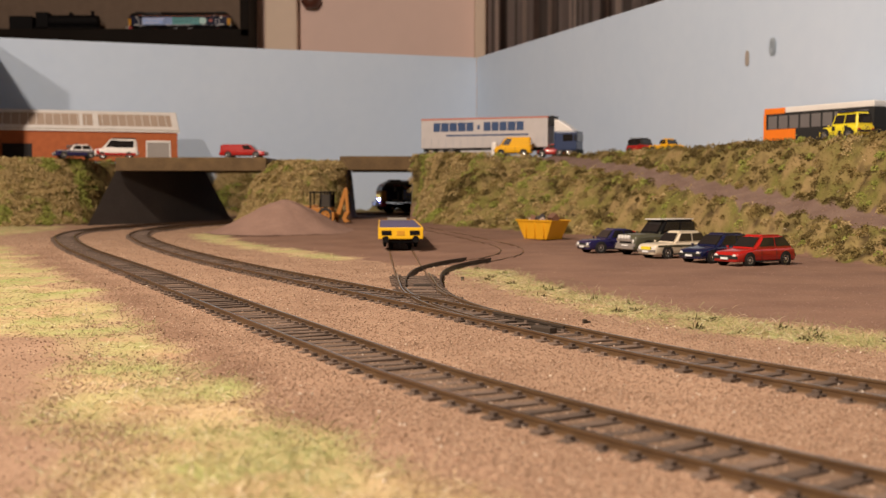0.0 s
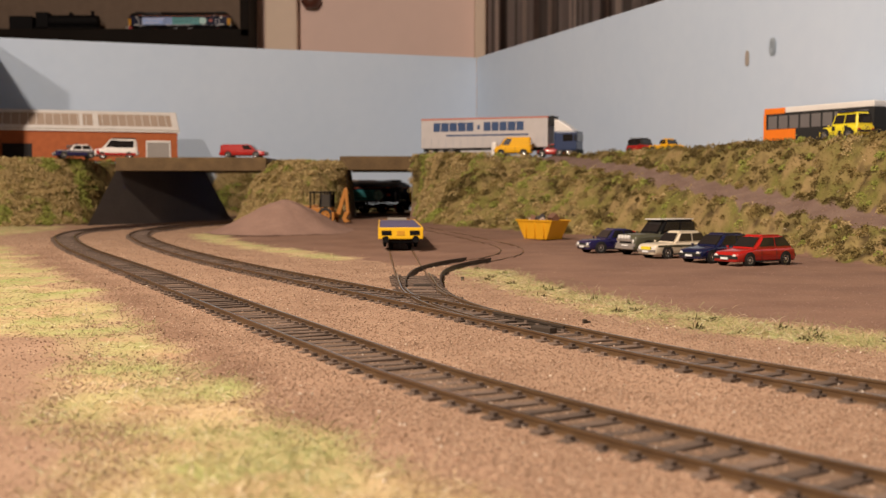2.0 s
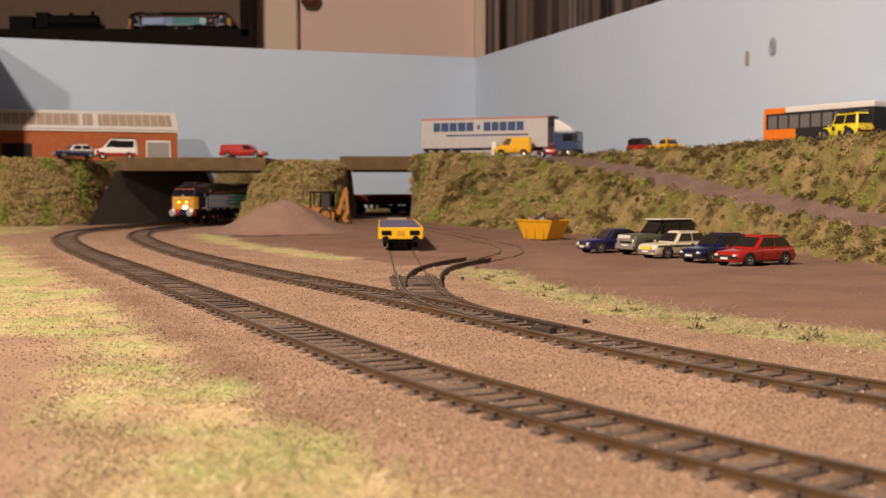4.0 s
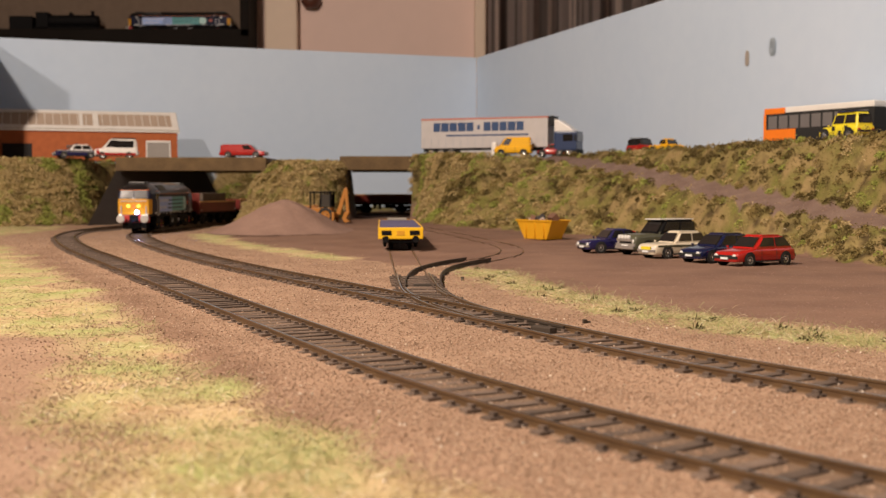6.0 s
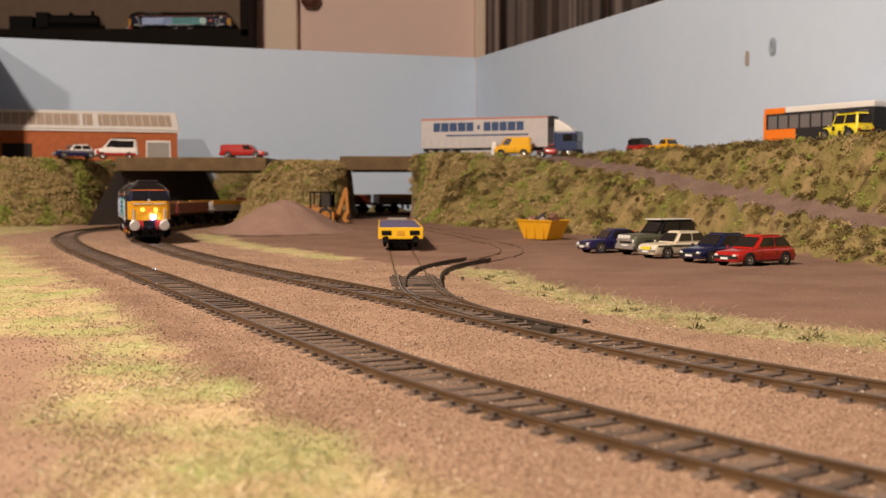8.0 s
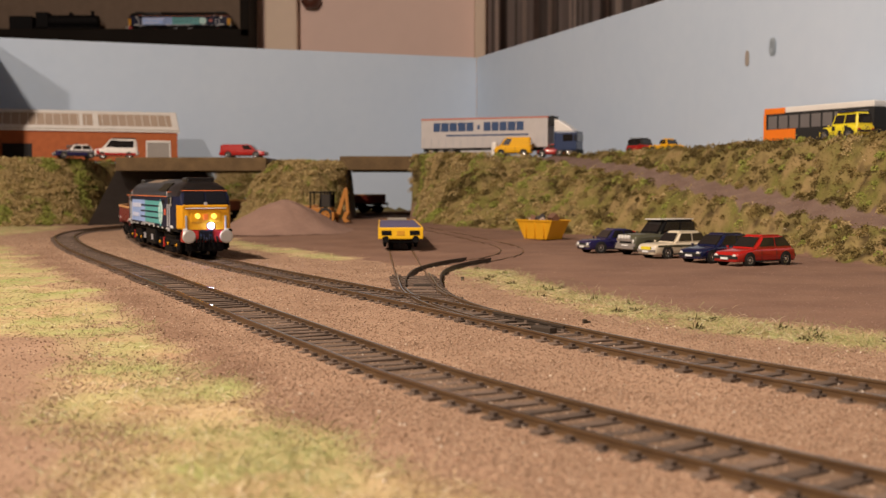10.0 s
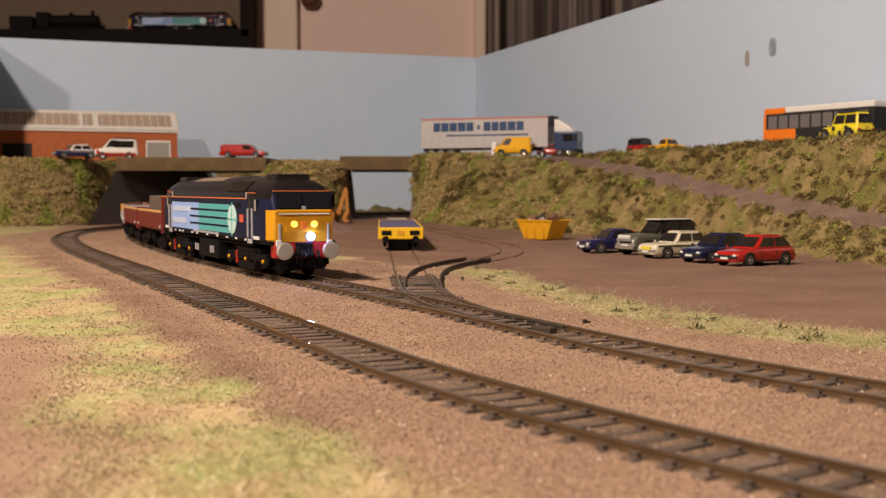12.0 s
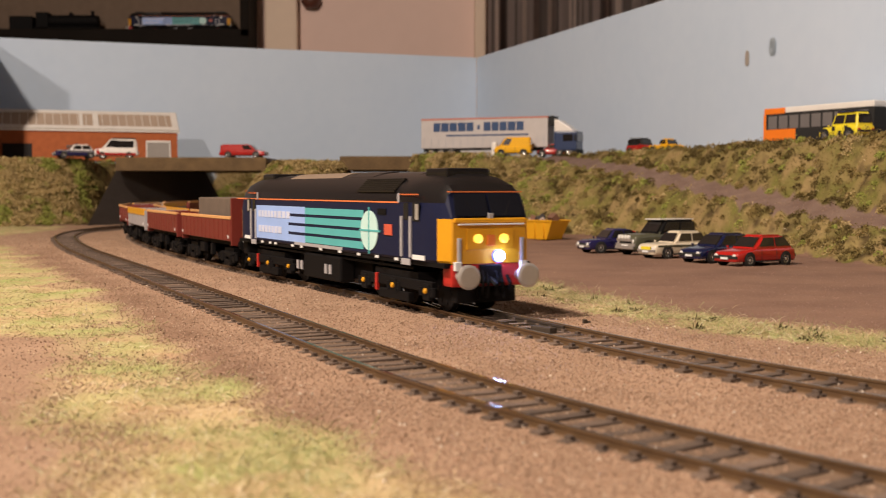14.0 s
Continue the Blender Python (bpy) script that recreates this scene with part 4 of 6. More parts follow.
def build_wagon(paint, rim, load, high_end, label):
    t = thing("ballast_wagon", pose(0, 0, 0), label, "wagon", "wagons of the train")
    col = PAINTS[paint]
    h = WAGON / 2 - 7
    part("underframe", bx((-h, h, -12, 12, 12.5, 16.5), bevel=0.4), BLACK, t)
    for s in (-1, 1):
        y = s * 16.0
        part("side", bx((-h, h, y - 0.7, y + 0.7, 15.5, 28.0), bevel=0.25), col, t)
        part("rim", bx((-h - 0.3, h + 0.3, y - 1.1, y + 1.1, 27.4 if rim is RIM else 24.0, 29.0), bevel=0.25), rim, t, "tan top rim" if rim is RIM else "yellow top band")
        k = -h + 4
        while k < h:
            part("rib", bx((k - 0.6, k + 0.6, *sorted((y + s * 0.5, y + s * 0.95)), 16.0, 27.2), bevel=0.15), col, t)
            k += 9.4
        for x in (-h, h):
            part("mark", bx((x * 0.93 - 0.6, x * 0.93 + 0.6, *sorted((y + s * 0.6, y + s * 1.2)), 17.0, 18.6)), WHITE, t)
            part("step", bx((x * 0.97 - 1.2, x * 0.97 + 1.2, *sorted((y * 0.9, y * 1.0)), 7.5, 8.3), bevel=0.2), BLACK, t)
        part("brake_gear", bx((-16, -6, *sorted((y * 0.8, y * 0.95)), 7.0, 12.5), (8, 12, *sorted((y * 0.8, y * 0.95)), 6.0, 12.5), bevel=0.4), BLACK, t)
    for s in (-1, 1):
        top = 39.0 if (high_end and s > 0) else 28.0
        part("end", bx((*sorted((s * (h - 0.8), s * (h + 0.8))), -16.4, 16.4, 13.0, top), bevel=0.3), col, t, "maroon end board" if paint == "maroon" else "grey end board")
        for y in (-11.4, 11.4):
            m = Matrix.Translation(mm(s * h, y, 13.8)) @ Matrix.Rotation(s * math.pi / 2, 4, "Y")
            part("buffer", lathe([(1.3 * MM, 0), (1.3 * MM, 5.5 * MM), (2.9 * MM, 5.6 * MM), (2.9 * MM, 6.4 * MM)], m, 12), BLACK, t)
    part("floor_plate", bx((-h, h, -15.4, 15.4, 16.0, 17.4)), LOAD_GREY, t)
    if load == "slab":
        part("load", bx((-38, 34, -10.5, 10.5, 17.0, 39.0), bevel=0.8), LOAD_GREY, t, "tall grey-brown covered load")
    elif load == "stone":
        bm = bmesh.new()
        nx, ny = 40, 12
        g = [[bm.verts.new(mm(-h + 2 + (2 * h - 4) * i / nx, -15 + 30 * j / ny, 23.5 + 3.5 * math.sin(math.pi * j / ny) * math.sin(math.pi * i / nx) ** 0.4 + 1.2 * noise.noise(Vector((i * 0.7, j * 0.7, 1)))))
              for j in range(ny + 1)] for i in range(nx + 1)]
        for i in range(nx):
            for j in range(ny):
                bm.faces.new((g[i][j], g[i + 1][j], g[i + 1][j + 1], g[i][j + 1]))
        part("load", bm, STONE_LOAD, t, "heaped brown stone load")
    sets, bogies = [], []
    for x in (40, -40):
        bg, ws = bogie(t, x, (-11.5, 11.5), 6.3, 12.8, False)
        bogies.append((bg, x * MM))
        sets += ws
    return t, bogies, sets


TRAIN = [build_loco("navy blue diesel locomotive, yellow ends, pale blue panels, lights on") + (0.0, 0.074)]
for i, (paint, rim, load, high, label) in enumerate((
        ("maroon", RIM, "slab", True, "maroon open wagon with tan rim and tall covered load"),
        ("maroon", RIM, "", False, "maroon open ribbed wagon, empty"),
        ("grey", YELLOW, "stone", False, "grey open wagon with a yellow top band"),
        ("maroon", RIM, "", False, "maroon open ribbed wagon, empty"),
        ("maroon", RIM, "stone", False, "maroon open ribbed wagon heaped with stone"),
        ("grey", YELLOW, "", False, "grey open wagon with a yellow top band"),
        ("maroon", RIM, "", False, "maroon open ribbed wagon, empty"))):
    TRAIN.append(build_wagon(paint, rim, load, high, label) + (0.127 + 0.065 + 0.1305 * i, 0.040))

# ---- road vehicles ----
TYRE = plain("black_rubber", (0.012, 0.012, 0.012), 0.8)
CHROME = plain("bright_trim", (0.62, 0.60, 0.57), 0.25, 0.7)
CAR_GLASS = plain("dark_car_glass", (0.018, 0.016, 0.016), 0.10, 0.0, 0.5)
LAMP_RED = plain("red_lamp", (0.45, 0.03, 0.02), 0.3)
LAMP_CLEAR = plain("clear_lamp", (0.75, 0.75, 0.72), 0.15, 0.1)


def quad_panel(bm, a, b, c, d, out, inset=(0.08, 0.92, 0.12, 0.88), thick=0.0003):
    """A pane that lies just proud of the face a, b, c, d (counted round), inset by shares."""
    a, b, c, d = (Vector(v) for v in (a, b, c, d))

    def at(u, v):
        return (a * (1 - u) + b * u) * (1 - v) + (d * (1 - u) + c * u) * v
    u0, u1, v0, v1 = inset
    n = (b - a).cross(d - a).normalized()
    if n.dot(Vector(out)) < 0:
        n = -n
    q = [at(u0, v0), at(u1, v0), at(u1, v1), at(u0, v1)]
    lo = [bm.verts.new(p - n * 0.0002) for p in q]
    hi = [bm.verts.new(p + n * thick) for p in q]
    bm.faces.new(hi)
    for i in range(4):
        bm.faces.new((lo[i], lo[(i + 1) % 4], hi[(i + 1) % 4], hi[i]))
    bmesh.ops.recalc_face_normals(bm, faces=bm.faces[:])


def wheel(parent, x, y, r, w=3.0, rim=CHROME):
    s = 1 if y > 0 else -1
    m = Matrix.Translation(mm(x, y, r)) @ Matrix.Rotation(-s * math.pi / 2, 4, "X")
    t = part("wheel", lathe([(r * 0.6 * MM, -w * MM), (r * 0.95 * MM, -w * MM), (r * MM, -w * 0.8 * MM), (r * MM, -0.3 * MM), (r * 0.9 * MM, 0.1 * MM), (r * 0.62 * MM, 0.1 * MM), (r * 0.6 * MM, -0.3 * MM)], m, 20), TYRE, parent, "black tyre")
    part("rim", lathe([(r * 0.62 * MM, -0.5 * MM), (r * 0.58 * MM, 0.0 * MM), (r * 0.3 * MM, -0.35 * MM), (r * 0.16 * MM, 0.25 * MM)], m, 16), rim, t, "bright wheel hub")


def car(name, label, category, m, paint, L, W, H, cab, hood=0.50, belt=0.57, group="", roof=None, chrome=True, extras=None, wheel_r=4.0, glass_rows=2):
    """A small die-cast road vehicle facing +x. cab: shares of the length at which the glasshouse stands at the belt and roof, rear and front."""
    t = thing(name, m, label, category, group)
    h = L / 2
    zb, zh, z0 = belt * H, hood * H, 0.15 * H
    r0, r1, f1, f0 = (c * L - h for c in cab)
    tops = [(-h, zb * 0.74), (-h + 0.9, zb * 0.94), (-h + 3.0, zb), (f0 + 0.5, zb), (h - 4.0, zh * 1.02), (h - 1.6, zh * 0.95), (h - 0.5, zh * 0.84), (h, zh * 0.66)]
    sides = [(-h, 0.84), (-h + 0.8, 0.91), (-h + 3.0, 0.97), (-h + 9.0, 1.0), (h - 11.0, 1.0), (h - 4.0, 0.96), (h - 1.2, 0.90), (h, 0.80)]
    xs = sorted({p[0] for p in tops + sides} | {-h * 0.6, 0.0, h * 0.4, h * 0.62})
    bm = bmesh.new()
    rings = []
    for x in xs:
        zt = float(np.interp(x, [p[0] for p in tops], [p[1] for p in tops]))
        w = W / 2 * float(np.interp(x, [p[0] for p in sides], [p[1] for p in sides]))
        d = zt - z0
        half = [(w * 0.93, z0), (w * 0.985, z0 + 0.18 * d), (w, z0 + 0.48 * d), (w * 0.985, z0 + 0.80 * d), (w * 0.95, z0 + 0.94 * d), (w * 0.86, zt), (w * 0.45, zt + 0.25)]
        rings.append([bm.verts.new(mm(x, y, z)) for y, z in [(-y, z) for y, z in half] + half[::-1]])
    for a, b in zip(rings, rings[1:]):
        for i in range(len(a)):
            bm.faces.new((a[i], a[(i + 1) % len(a)], b[(i + 1) % len(a)], b[i]))
    bm.faces.new(rings[0])
    bm.faces.new(rings[-1][::-1])
    bmesh.ops.recalc_face_normals(bm, faces=bm.faces[:])
    part("body", bm, paint, t, smooth=True)
    wi, wt = W / 2 - 1.2, W / 2 - 3.0
    B = [mm(r0, -wi, zb - 0.4), mm(f0, -wi, zb - 0.4), mm(f0, wi, zb - 0.4), mm(r0, wi, zb - 0.4)]
    T = [mm(r1, -wt, H), mm(f1, -wt, H), mm(f1, wt, H), mm(r1, wt, H)]
    bm = bmesh.new()
    vb, vt = [bm.verts.new(v) for v in B], [bm.verts.new(v) for v in T]
    bm.faces.new(vt)
    for i in range(4):
        bm.faces.new((vb[i], vb[(i + 1) % 4], vt[(i + 1) % 4], vt[i]))
    bmesh.ops.recalc_face_normals(bm, faces=bm.faces[:])
    bmesh.ops.bevel(bm, geom=[e for e in bm.edges if e.verts[0] in vt or e.verts[1] in vt], offset=0.0018, segments=3, affect="EDGES")
    part("cabin", bm, roof or paint, t, smooth=False)

    def pane(nm, a, b, c, d, out, ins):
        bm = bmesh.new()
        quad_panel(bm, a, b, c, d, out, ins)
        part(nm, bm, CAR_GLASS, t, "dark window")
    pane("windscreen", B[1], B[2], T[2], T[1], (1, 0, 0), (0.09, 0.91, 0.16, 0.82))
    pane("rear_window", B[3], B[0], T[0], T[3], (-1, 0, 0), (0.10, 0.90, 0.2, 0.86))
    for side, (a, b, c, d) in ((-1, (B[0], B[1], T[1], T[0])), (1, (B[3], B[2], T[2], T[3]))):
        if not glass_rows:
            pane("side_window", a, b, c, d, (0, side, 0), (0.70, 0.93, 0.16, 0.84))
        step = 0.88 / max(1, glass_rows)
        for k in range(glass_rows):
            pane("side_window", a, b, c, d, (0, side, 0), (0.06 + step * k, 0.06 + step * (k + 1) - 0.05, 0.20, 0.82))
    trim = CHROME if chrome else TYRE
    part("bumper", bx((h - 1.4, h + 0.5, -W * 0.43, W * 0.43, z0 + 0.10 * H, z0 + 0.19 * H), bevel=0.3), trim, t, "front bumper")
    part("bumper", bx((-h - 0.5, -h + 1.4, -W * 0.44, W * 0.44, z0 + 0.12 * H, z0 + 0.21 * H), bevel=0.3), trim, t, "rear bumper")
    part("grille", bx((h - 0.9, h + 0.15, -W * 0.25, W * 0.25, zh * 0.56, zh * 0.78), bevel=0.1), TYRE, t)
    part("plate_bar", bx((h + 0.5, h + 0.95, -3.0, 3.0, z0 + 0.08 * H, z0 + 0.15 * H)), WHITE, t, "pale plate bar")
    for s in (-1, 1):
        mh = Matrix.Translation(mm(h - 0.55, s * W * 0.33, zh * 0.70)) @ Matrix.Rotation(math.pi / 2, 4, "Y")
        part("headlight", lathe([(1.5 * MM, 0), (1.5 * MM, 0.6 * MM), (0.9 * MM, 0.9 * MM)], mh, 12), LAMP_CLEAR, t, "clear headlight")
        part("tail_light", bx((-h - 0.3, -h + 0.8, *sorted((s * W * 0.28, s * W * 0.41)), zb * 0.62, zb * 0.80), bevel=0.2), LAMP_RED, t, "red tail light")
        part("mirror", bx((f0 - 1.2, f0 - 0.2, *sorted((s * W / 2, s * (W / 2 + 1.4))), zb, zb + 1.4), bevel=0.2), paint, t)
        for x in (-h * 0.60, h * 0.62):
            wheel(t, x, s * (W / 2 + 0.2), wheel_r)
            part("wheel_arch", lathe([(wheel_r * 1.22 * MM, 0), (wheel_r * 1.22 * MM, 0.12 * MM)], Matrix.Translation(mm(x, s * W * 0.498, wheel_r * 1.02)) @ Matrix.Rotation(-s * math.pi / 2, 4, "X"), 20), TYRE, t)
        part("sill", bx((-h * 0.4, h * 0.42, *sorted((s * (W / 2 - 0.5), s * (W / 2 + 0.1))), z0 - 0.2, z0 + 0.6)), TYRE, t)
        for x in (f0 * 0.55 - 1, (r0 + f0) / 2 - 1):
            part("door_line", bx((x, x + 0.25, *sorted((s * (W / 2 - 0.1), s * (W / 2 + 0.05))), z0 + 0.8, zb - 0.6)), TYRE, t)
    if extras:
        extras(t, h, W, H, zb)
    return t


CAR_RED = plain("bright_red_enamel", (0.38, 0.014, 0.011), 0.22, 0, 0.5)
CAR_BLUE = plain("dark_blue_enamel", (0.008, 0.012, 0.05), 0.2, 0, 0.5)
CAR_INDIGO = plain("indigo_enamel", (0.016, 0.014, 0.07), 0.2, 0, 0.5)
CAR_CREAM = plain("cream_enamel", (0.62, 0.55, 0.42), 0.28, 0, 0.4)
CAR_GREEN = plain("dull_green_enamel", (0.085, 0.085, 0.055), 0.3, 0, 0.3)
CAR_YELLOW = plain("deep_yellow_enamel", (0.76, 0.40, 0.006), 0.6, 0, 0.0, 0.25)
CAR_WHITE = plain("white_enamel", (0.75, 0.73, 0.70), 0.3, 0, 0.3)
ACID = plain("acid_yellow", (0.78, 0.66, 0.03), 0.35)
ORANGE = plain("bus_orange", (0.80, 0.20, 0.02), 0.35)
CAR_PARK = "cars parked in the yard"
HATCH = (0.02, 0.19, 0.55, 0.73)


def stand(x, y, deg):
    return pose(x, y, ground_z(x, y), 0, 0, deg)


def green_stripe(t, h, W, H, zb):
    for s in (-1, 1):
        part("stripe", bx((-h + 1, h - 2, *sorted((s * (W / 2 - 0.05), s * (W / 2 + 0.12))), zb - 2.6, zb - 1.2)), CAR_GREEN, t, "dark green side stripe")
    part("grille_panel", bx((h - 0.2, h + 0.45, -W * 0.24, W * 0.24, zb * 0.55, zb * 0.78)), ACID, t, "yellow front plate")


def rally_front(t, h, W, H, zb):
    part("roof_top", bx((-h + 3, h * 0.18, -W / 2 + 3.6, W / 2 - 3.6, H - 0.4, H + 0.35), bevel=0.3), CAR_WHITE, t, "white roof")
    part("bull_bar", bx((h + 0.4, h + 1.6, -W * 0.42, W * 0.42, zb * 0.30, zb * 0.46), (h + 0.4, h + 1.6, -W * 0.34, W * 0.34, zb * 0.66, zb * 0.78), bevel=0.3), CHROME, t, "chrome bull bar")
    for y in (-5, -1.7, 1.7, 5):
        part("spot_lamp", lathe([(1.5 * MM, 0), (1.5 * MM, 1.0 * MM), (1.0 * MM, 1.3 * MM)], Matrix.Translation(mm(h + 0.7, y, zb * 0.86)) @ Matrix.Rotation(math.pi / 2, 4, "Y"), 12), LAMP_CLEAR, t, "round spot lamp")


car("hatchback_car", "bright red small hatchback parked on the yard", "car", stand(0.1955, 0.708, -148), CAR_RED, 52, 22.5, 19, HATCH, group=CAR_PARK, chrome=False, hood=0.47, belt=0.56)
car("hatchback_car", "dark navy blue hatchback parked beside the red one", "car", stand(0.180, 0.739, -147), CAR_BLUE, 52, 22, 19, HATCH, group=CAR_PARK, chrome=False, hood=0.47, belt=0.56)
car("saloon_car", "cream saloon car with a dark green stripe", "car", stand(0.163, 0.786, -151), CAR_CREAM, 55, 21, 18.5, (0.13, 0.22, 0.58, 0.70), hood=0.53, group=CAR_PARK, extras=green_stripe)
car("off_road_car", "dull green off-road car, white roof, chrome bull bar", "car", stand(0.157, 0.826, -150), CAR_GREEN, 60, 24, 25.5, (0.02, 0.04, 0.52, 0.66), hood=0.57, belt=0.60, group=CAR_PARK, roof=BLACK, extras=rally_front, wheel_r=5.0)
car("saloon_car", "indigo blue old saloon with chrome bumpers", "car", stand(0.1275, 0.852, -157), CAR_INDIGO, 51, 21, 18.0, (0.04, 0.30, 0.56, 0.70), hood=0.52, group=CAR_PARK)
car("hatchback_car", "small pink-red car half hidden behind others", "car", stand(0.142, 0.905, 172), CAR_RED, 40, 19, 14.5, HATCH, group=CAR_PARK)


def up(x, y, deg):
    return pose(x, y, LEVEL + 0.0012, 0, 0, deg)


def silver_trim(t, h, W, H, zb):
    part("light_bar", bx((-2, 2, -W * 0.30, W * 0.30, H - 0.2, H + 1.2), bevel=0.3), CAR_BLUE, t, "blue light bar")
    part("bonnet_panel", bx((h - 12, h - 4, -W * 0.36, W * 0.36, zb - 1.2, zb + 0.3), bevel=0.3), CHROME, t, "bright silver bonnet panel")
    for s in (-1, 1):
        part("stripe", bx((-h + 6, h - 10, *sorted((s * (W / 2 - 0.1), s * (W / 2 + 0.12))), zb - 2.2, zb - 1.2)), CHROME, t, "thin silver side line")


def rally_van(t, h, W, H, zb):
    part("roof_top", bx((-h + 2.5, h * 0.16, -W / 2 + 3.4, W / 2 - 3.4, H - 0.3, H + 1.0), bevel=0.4), CAR_GLASS, t, "dark roof panel")
    part("bonnet_panel", bx((h - 13, h - 3, -W * 0.40, W * 0.40, zb - 0.9, zb + 0.5), bevel=0.3), CAR_RED, t, "red bonnet")
    for s in (-1, 1):
        part("side_panel", bx((-h * 0.82, h * 0.10, *sorted((s * (W / 2 - 2.4), s * (W / 2 - 1.0))), zb + 1.2, H - 3.0), bevel=0.2), CAR_GLASS, t, "dark side panel")
        part("stripe", bx((-h + 3, h - 8, *sorted((s * (W / 2 - 0.1), s * (W / 2 + 0.15))), zb * 0.34, zb * 0.55)), CAR_RED, t, "red side stripe")
        part("nose_patch", bx((h - 8, h - 3.5, *sorted((s * (W / 2 - 1.4), s * (W / 2 + 0.1))), zb * 0.4, zb * 0.86), bevel=0.3), CAR_RED, t, "red wing")


def chequers(t, h, W, H, zb):
    for s in (-1, 1):
        for k in range(6):
            part("square", bx((-h + 3 + k * 8, -h + 7 + k * 8, *sorted((s * (W / 2 - 0.05), s * (W / 2 + 0.12))), zb - (4 if k % 2 else 8), zb - (0 if k % 2 else 4))), TYRE, t)
    part("roof_rack", bx((-h + 6, h * 0.1, -W * 0.35, W * 0.35, H, H + 1.2), bevel=0.2), CAR_BLUE, t)


car("police_car", "blue and white patrol car with silver trim", "car", up(-0.498, 1.538, -150), CAR_INDIGO, 58, 23, 18.5, (0.13, 0.22, 0.56, 0.70), roof=CAR_WHITE, extras=silver_trim)
car("estate_car", "white van with a dark roof, dark side panels and red nose", "van", up(-0.448, 1.555, -168), CAR_WHITE, 58, 23, 27.0, (0.02, 0.04, 0.62, 0.82), belt=0.50, hood=0.46, extras=rally_van, glass_rows=0)
car("van", "plain red delivery van on the bridge", "van", pose(-0.272, 1.55, LEVEL + 0.0022, 0, 0, -8), CAR_RED, 64, 21, 18.0, (0.01, 0.02, 0.66, 0.80), belt=0.55, hood=0.48, chrome=False, glass_rows=0)
car("van", "deep yellow high-roofed van by the lorry", "van", up(0.090, 1.445, 168), CAR_YELLOW, 47, 21, 24.0, (0.01, 0.02, 0.70, 0.88), belt=0.52, hood=0.5, chrome=False, glass_rows=0)
car("hatchback_car", "small red car in front of the lorry", "car", up(0.139, 1.455, 170), CAR_RED, 36, 19, 16.0, HATCH, chrome=False)
car("pickup_truck", "yellow pickup truck behind the grassy crest", "truck", up(0.262, 1.325, -60), CAR_YELLOW, 46, 21, 17.0, (0.40, 0.44, 0.62, 0.72), chrome=False)
car("off_road_car", "red and black off-road car behind the crest", "car", up(0.243, 1.375, -60), CAR_RED, 44, 21, 20.0, (0.02, 0.05, 0.60, 0.68), roof=TYRE, chrome=False)
car("off_road_car", "yellow chequered off-road car on the bank top", "car", up(0.350, 0.985, 110), ACID, 50, 21, 24.0, (0.02, 0.05, 0.62, 0.70), belt=0.52, hood=0.48, chrome=False, extras=chequers, wheel_r=5.0)


def bus(m, label, front_paint, roof_paint, skirt):
    t = thing("bus", m, label, "bus", "buses on the upper road")
    L, W, H = 128, 32, 36
    h = L / 2
    part("body", bx((-h, h, -W / 2, W / 2, 4, H - 5), bevel=1.6), TYRE, t, "black window band and body")
    part("roof", bx((-h, h - 26, -W / 2 + 0.2, W / 2 - 0.2, H - 6, H), bevel=1.4), roof_paint, t, "pale roof")
    part("roof", bx((h - 26, h + 0.2, -W / 2 - 0.1, W / 2 + 0.1, H - 6.5, H - 0.4), bevel=1.4), front_paint, t, "orange roof front")
    part("skirt", bx((-h - 0.2, h + 0.2, -W / 2 - 0.3, W / 2 + 0.3, 3.5, 14.5), bevel=0.8), skirt, t)
    part("front_panel", bx((h - 3, h + 0.5, -W / 2 - 0.35, W / 2 + 0.35, 3.5, H - 6), bevel=0.8), front_paint, t)
    part("windscreen", bx((h + 0.2, h + 0.8, -W / 2 + 2, W / 2 - 2, 15, 29), bevel=0.3), CAR_GLASS, t)
    for s in (-1, 1):
        y = s * W / 2
        for k in range(9):
            x = h - 6 - k * 13.2
            part("side_window", bx((x - 10.8, x, *sorted((y - s * 0.3, y + s * 0.35)), 15.5, 28.0), bevel=0.3), plain("bus_window", (0.16, 0.15, 0.15), 0.12, 0, 0.4) if k == 0 and s == -1 else bpy.data.materials["bus_window"], t, "grey window")
        part("swoosh", bx((h - 40, h - 2, *sorted((y, y + s * 0.6)), 4.5, 15.2), bevel=0.3), ORANGE, t, "orange side panel")
        for x in (-h * 0.58, h * 0.62):
            wheel(t, x, s * (W / 2 + 0.3), 6.2)
    return t


bus(pose(0.357, 1.053, LEVEL + 0.0012, 0, 0, math.degrees(math.atan2(0.864, -0.504))), "single-deck bus, black windows, white roof, orange front", ORANGE, CAR_WHITE, TYRE)
bus(pose(0.418, 0.905, LEVEL + 0.0012, 0, 0, math.degrees(math.atan2(0.945, -0.327))), "single-deck bus, dark roof and pale skirt", TYRE, TYRE, CAR_WHITE)


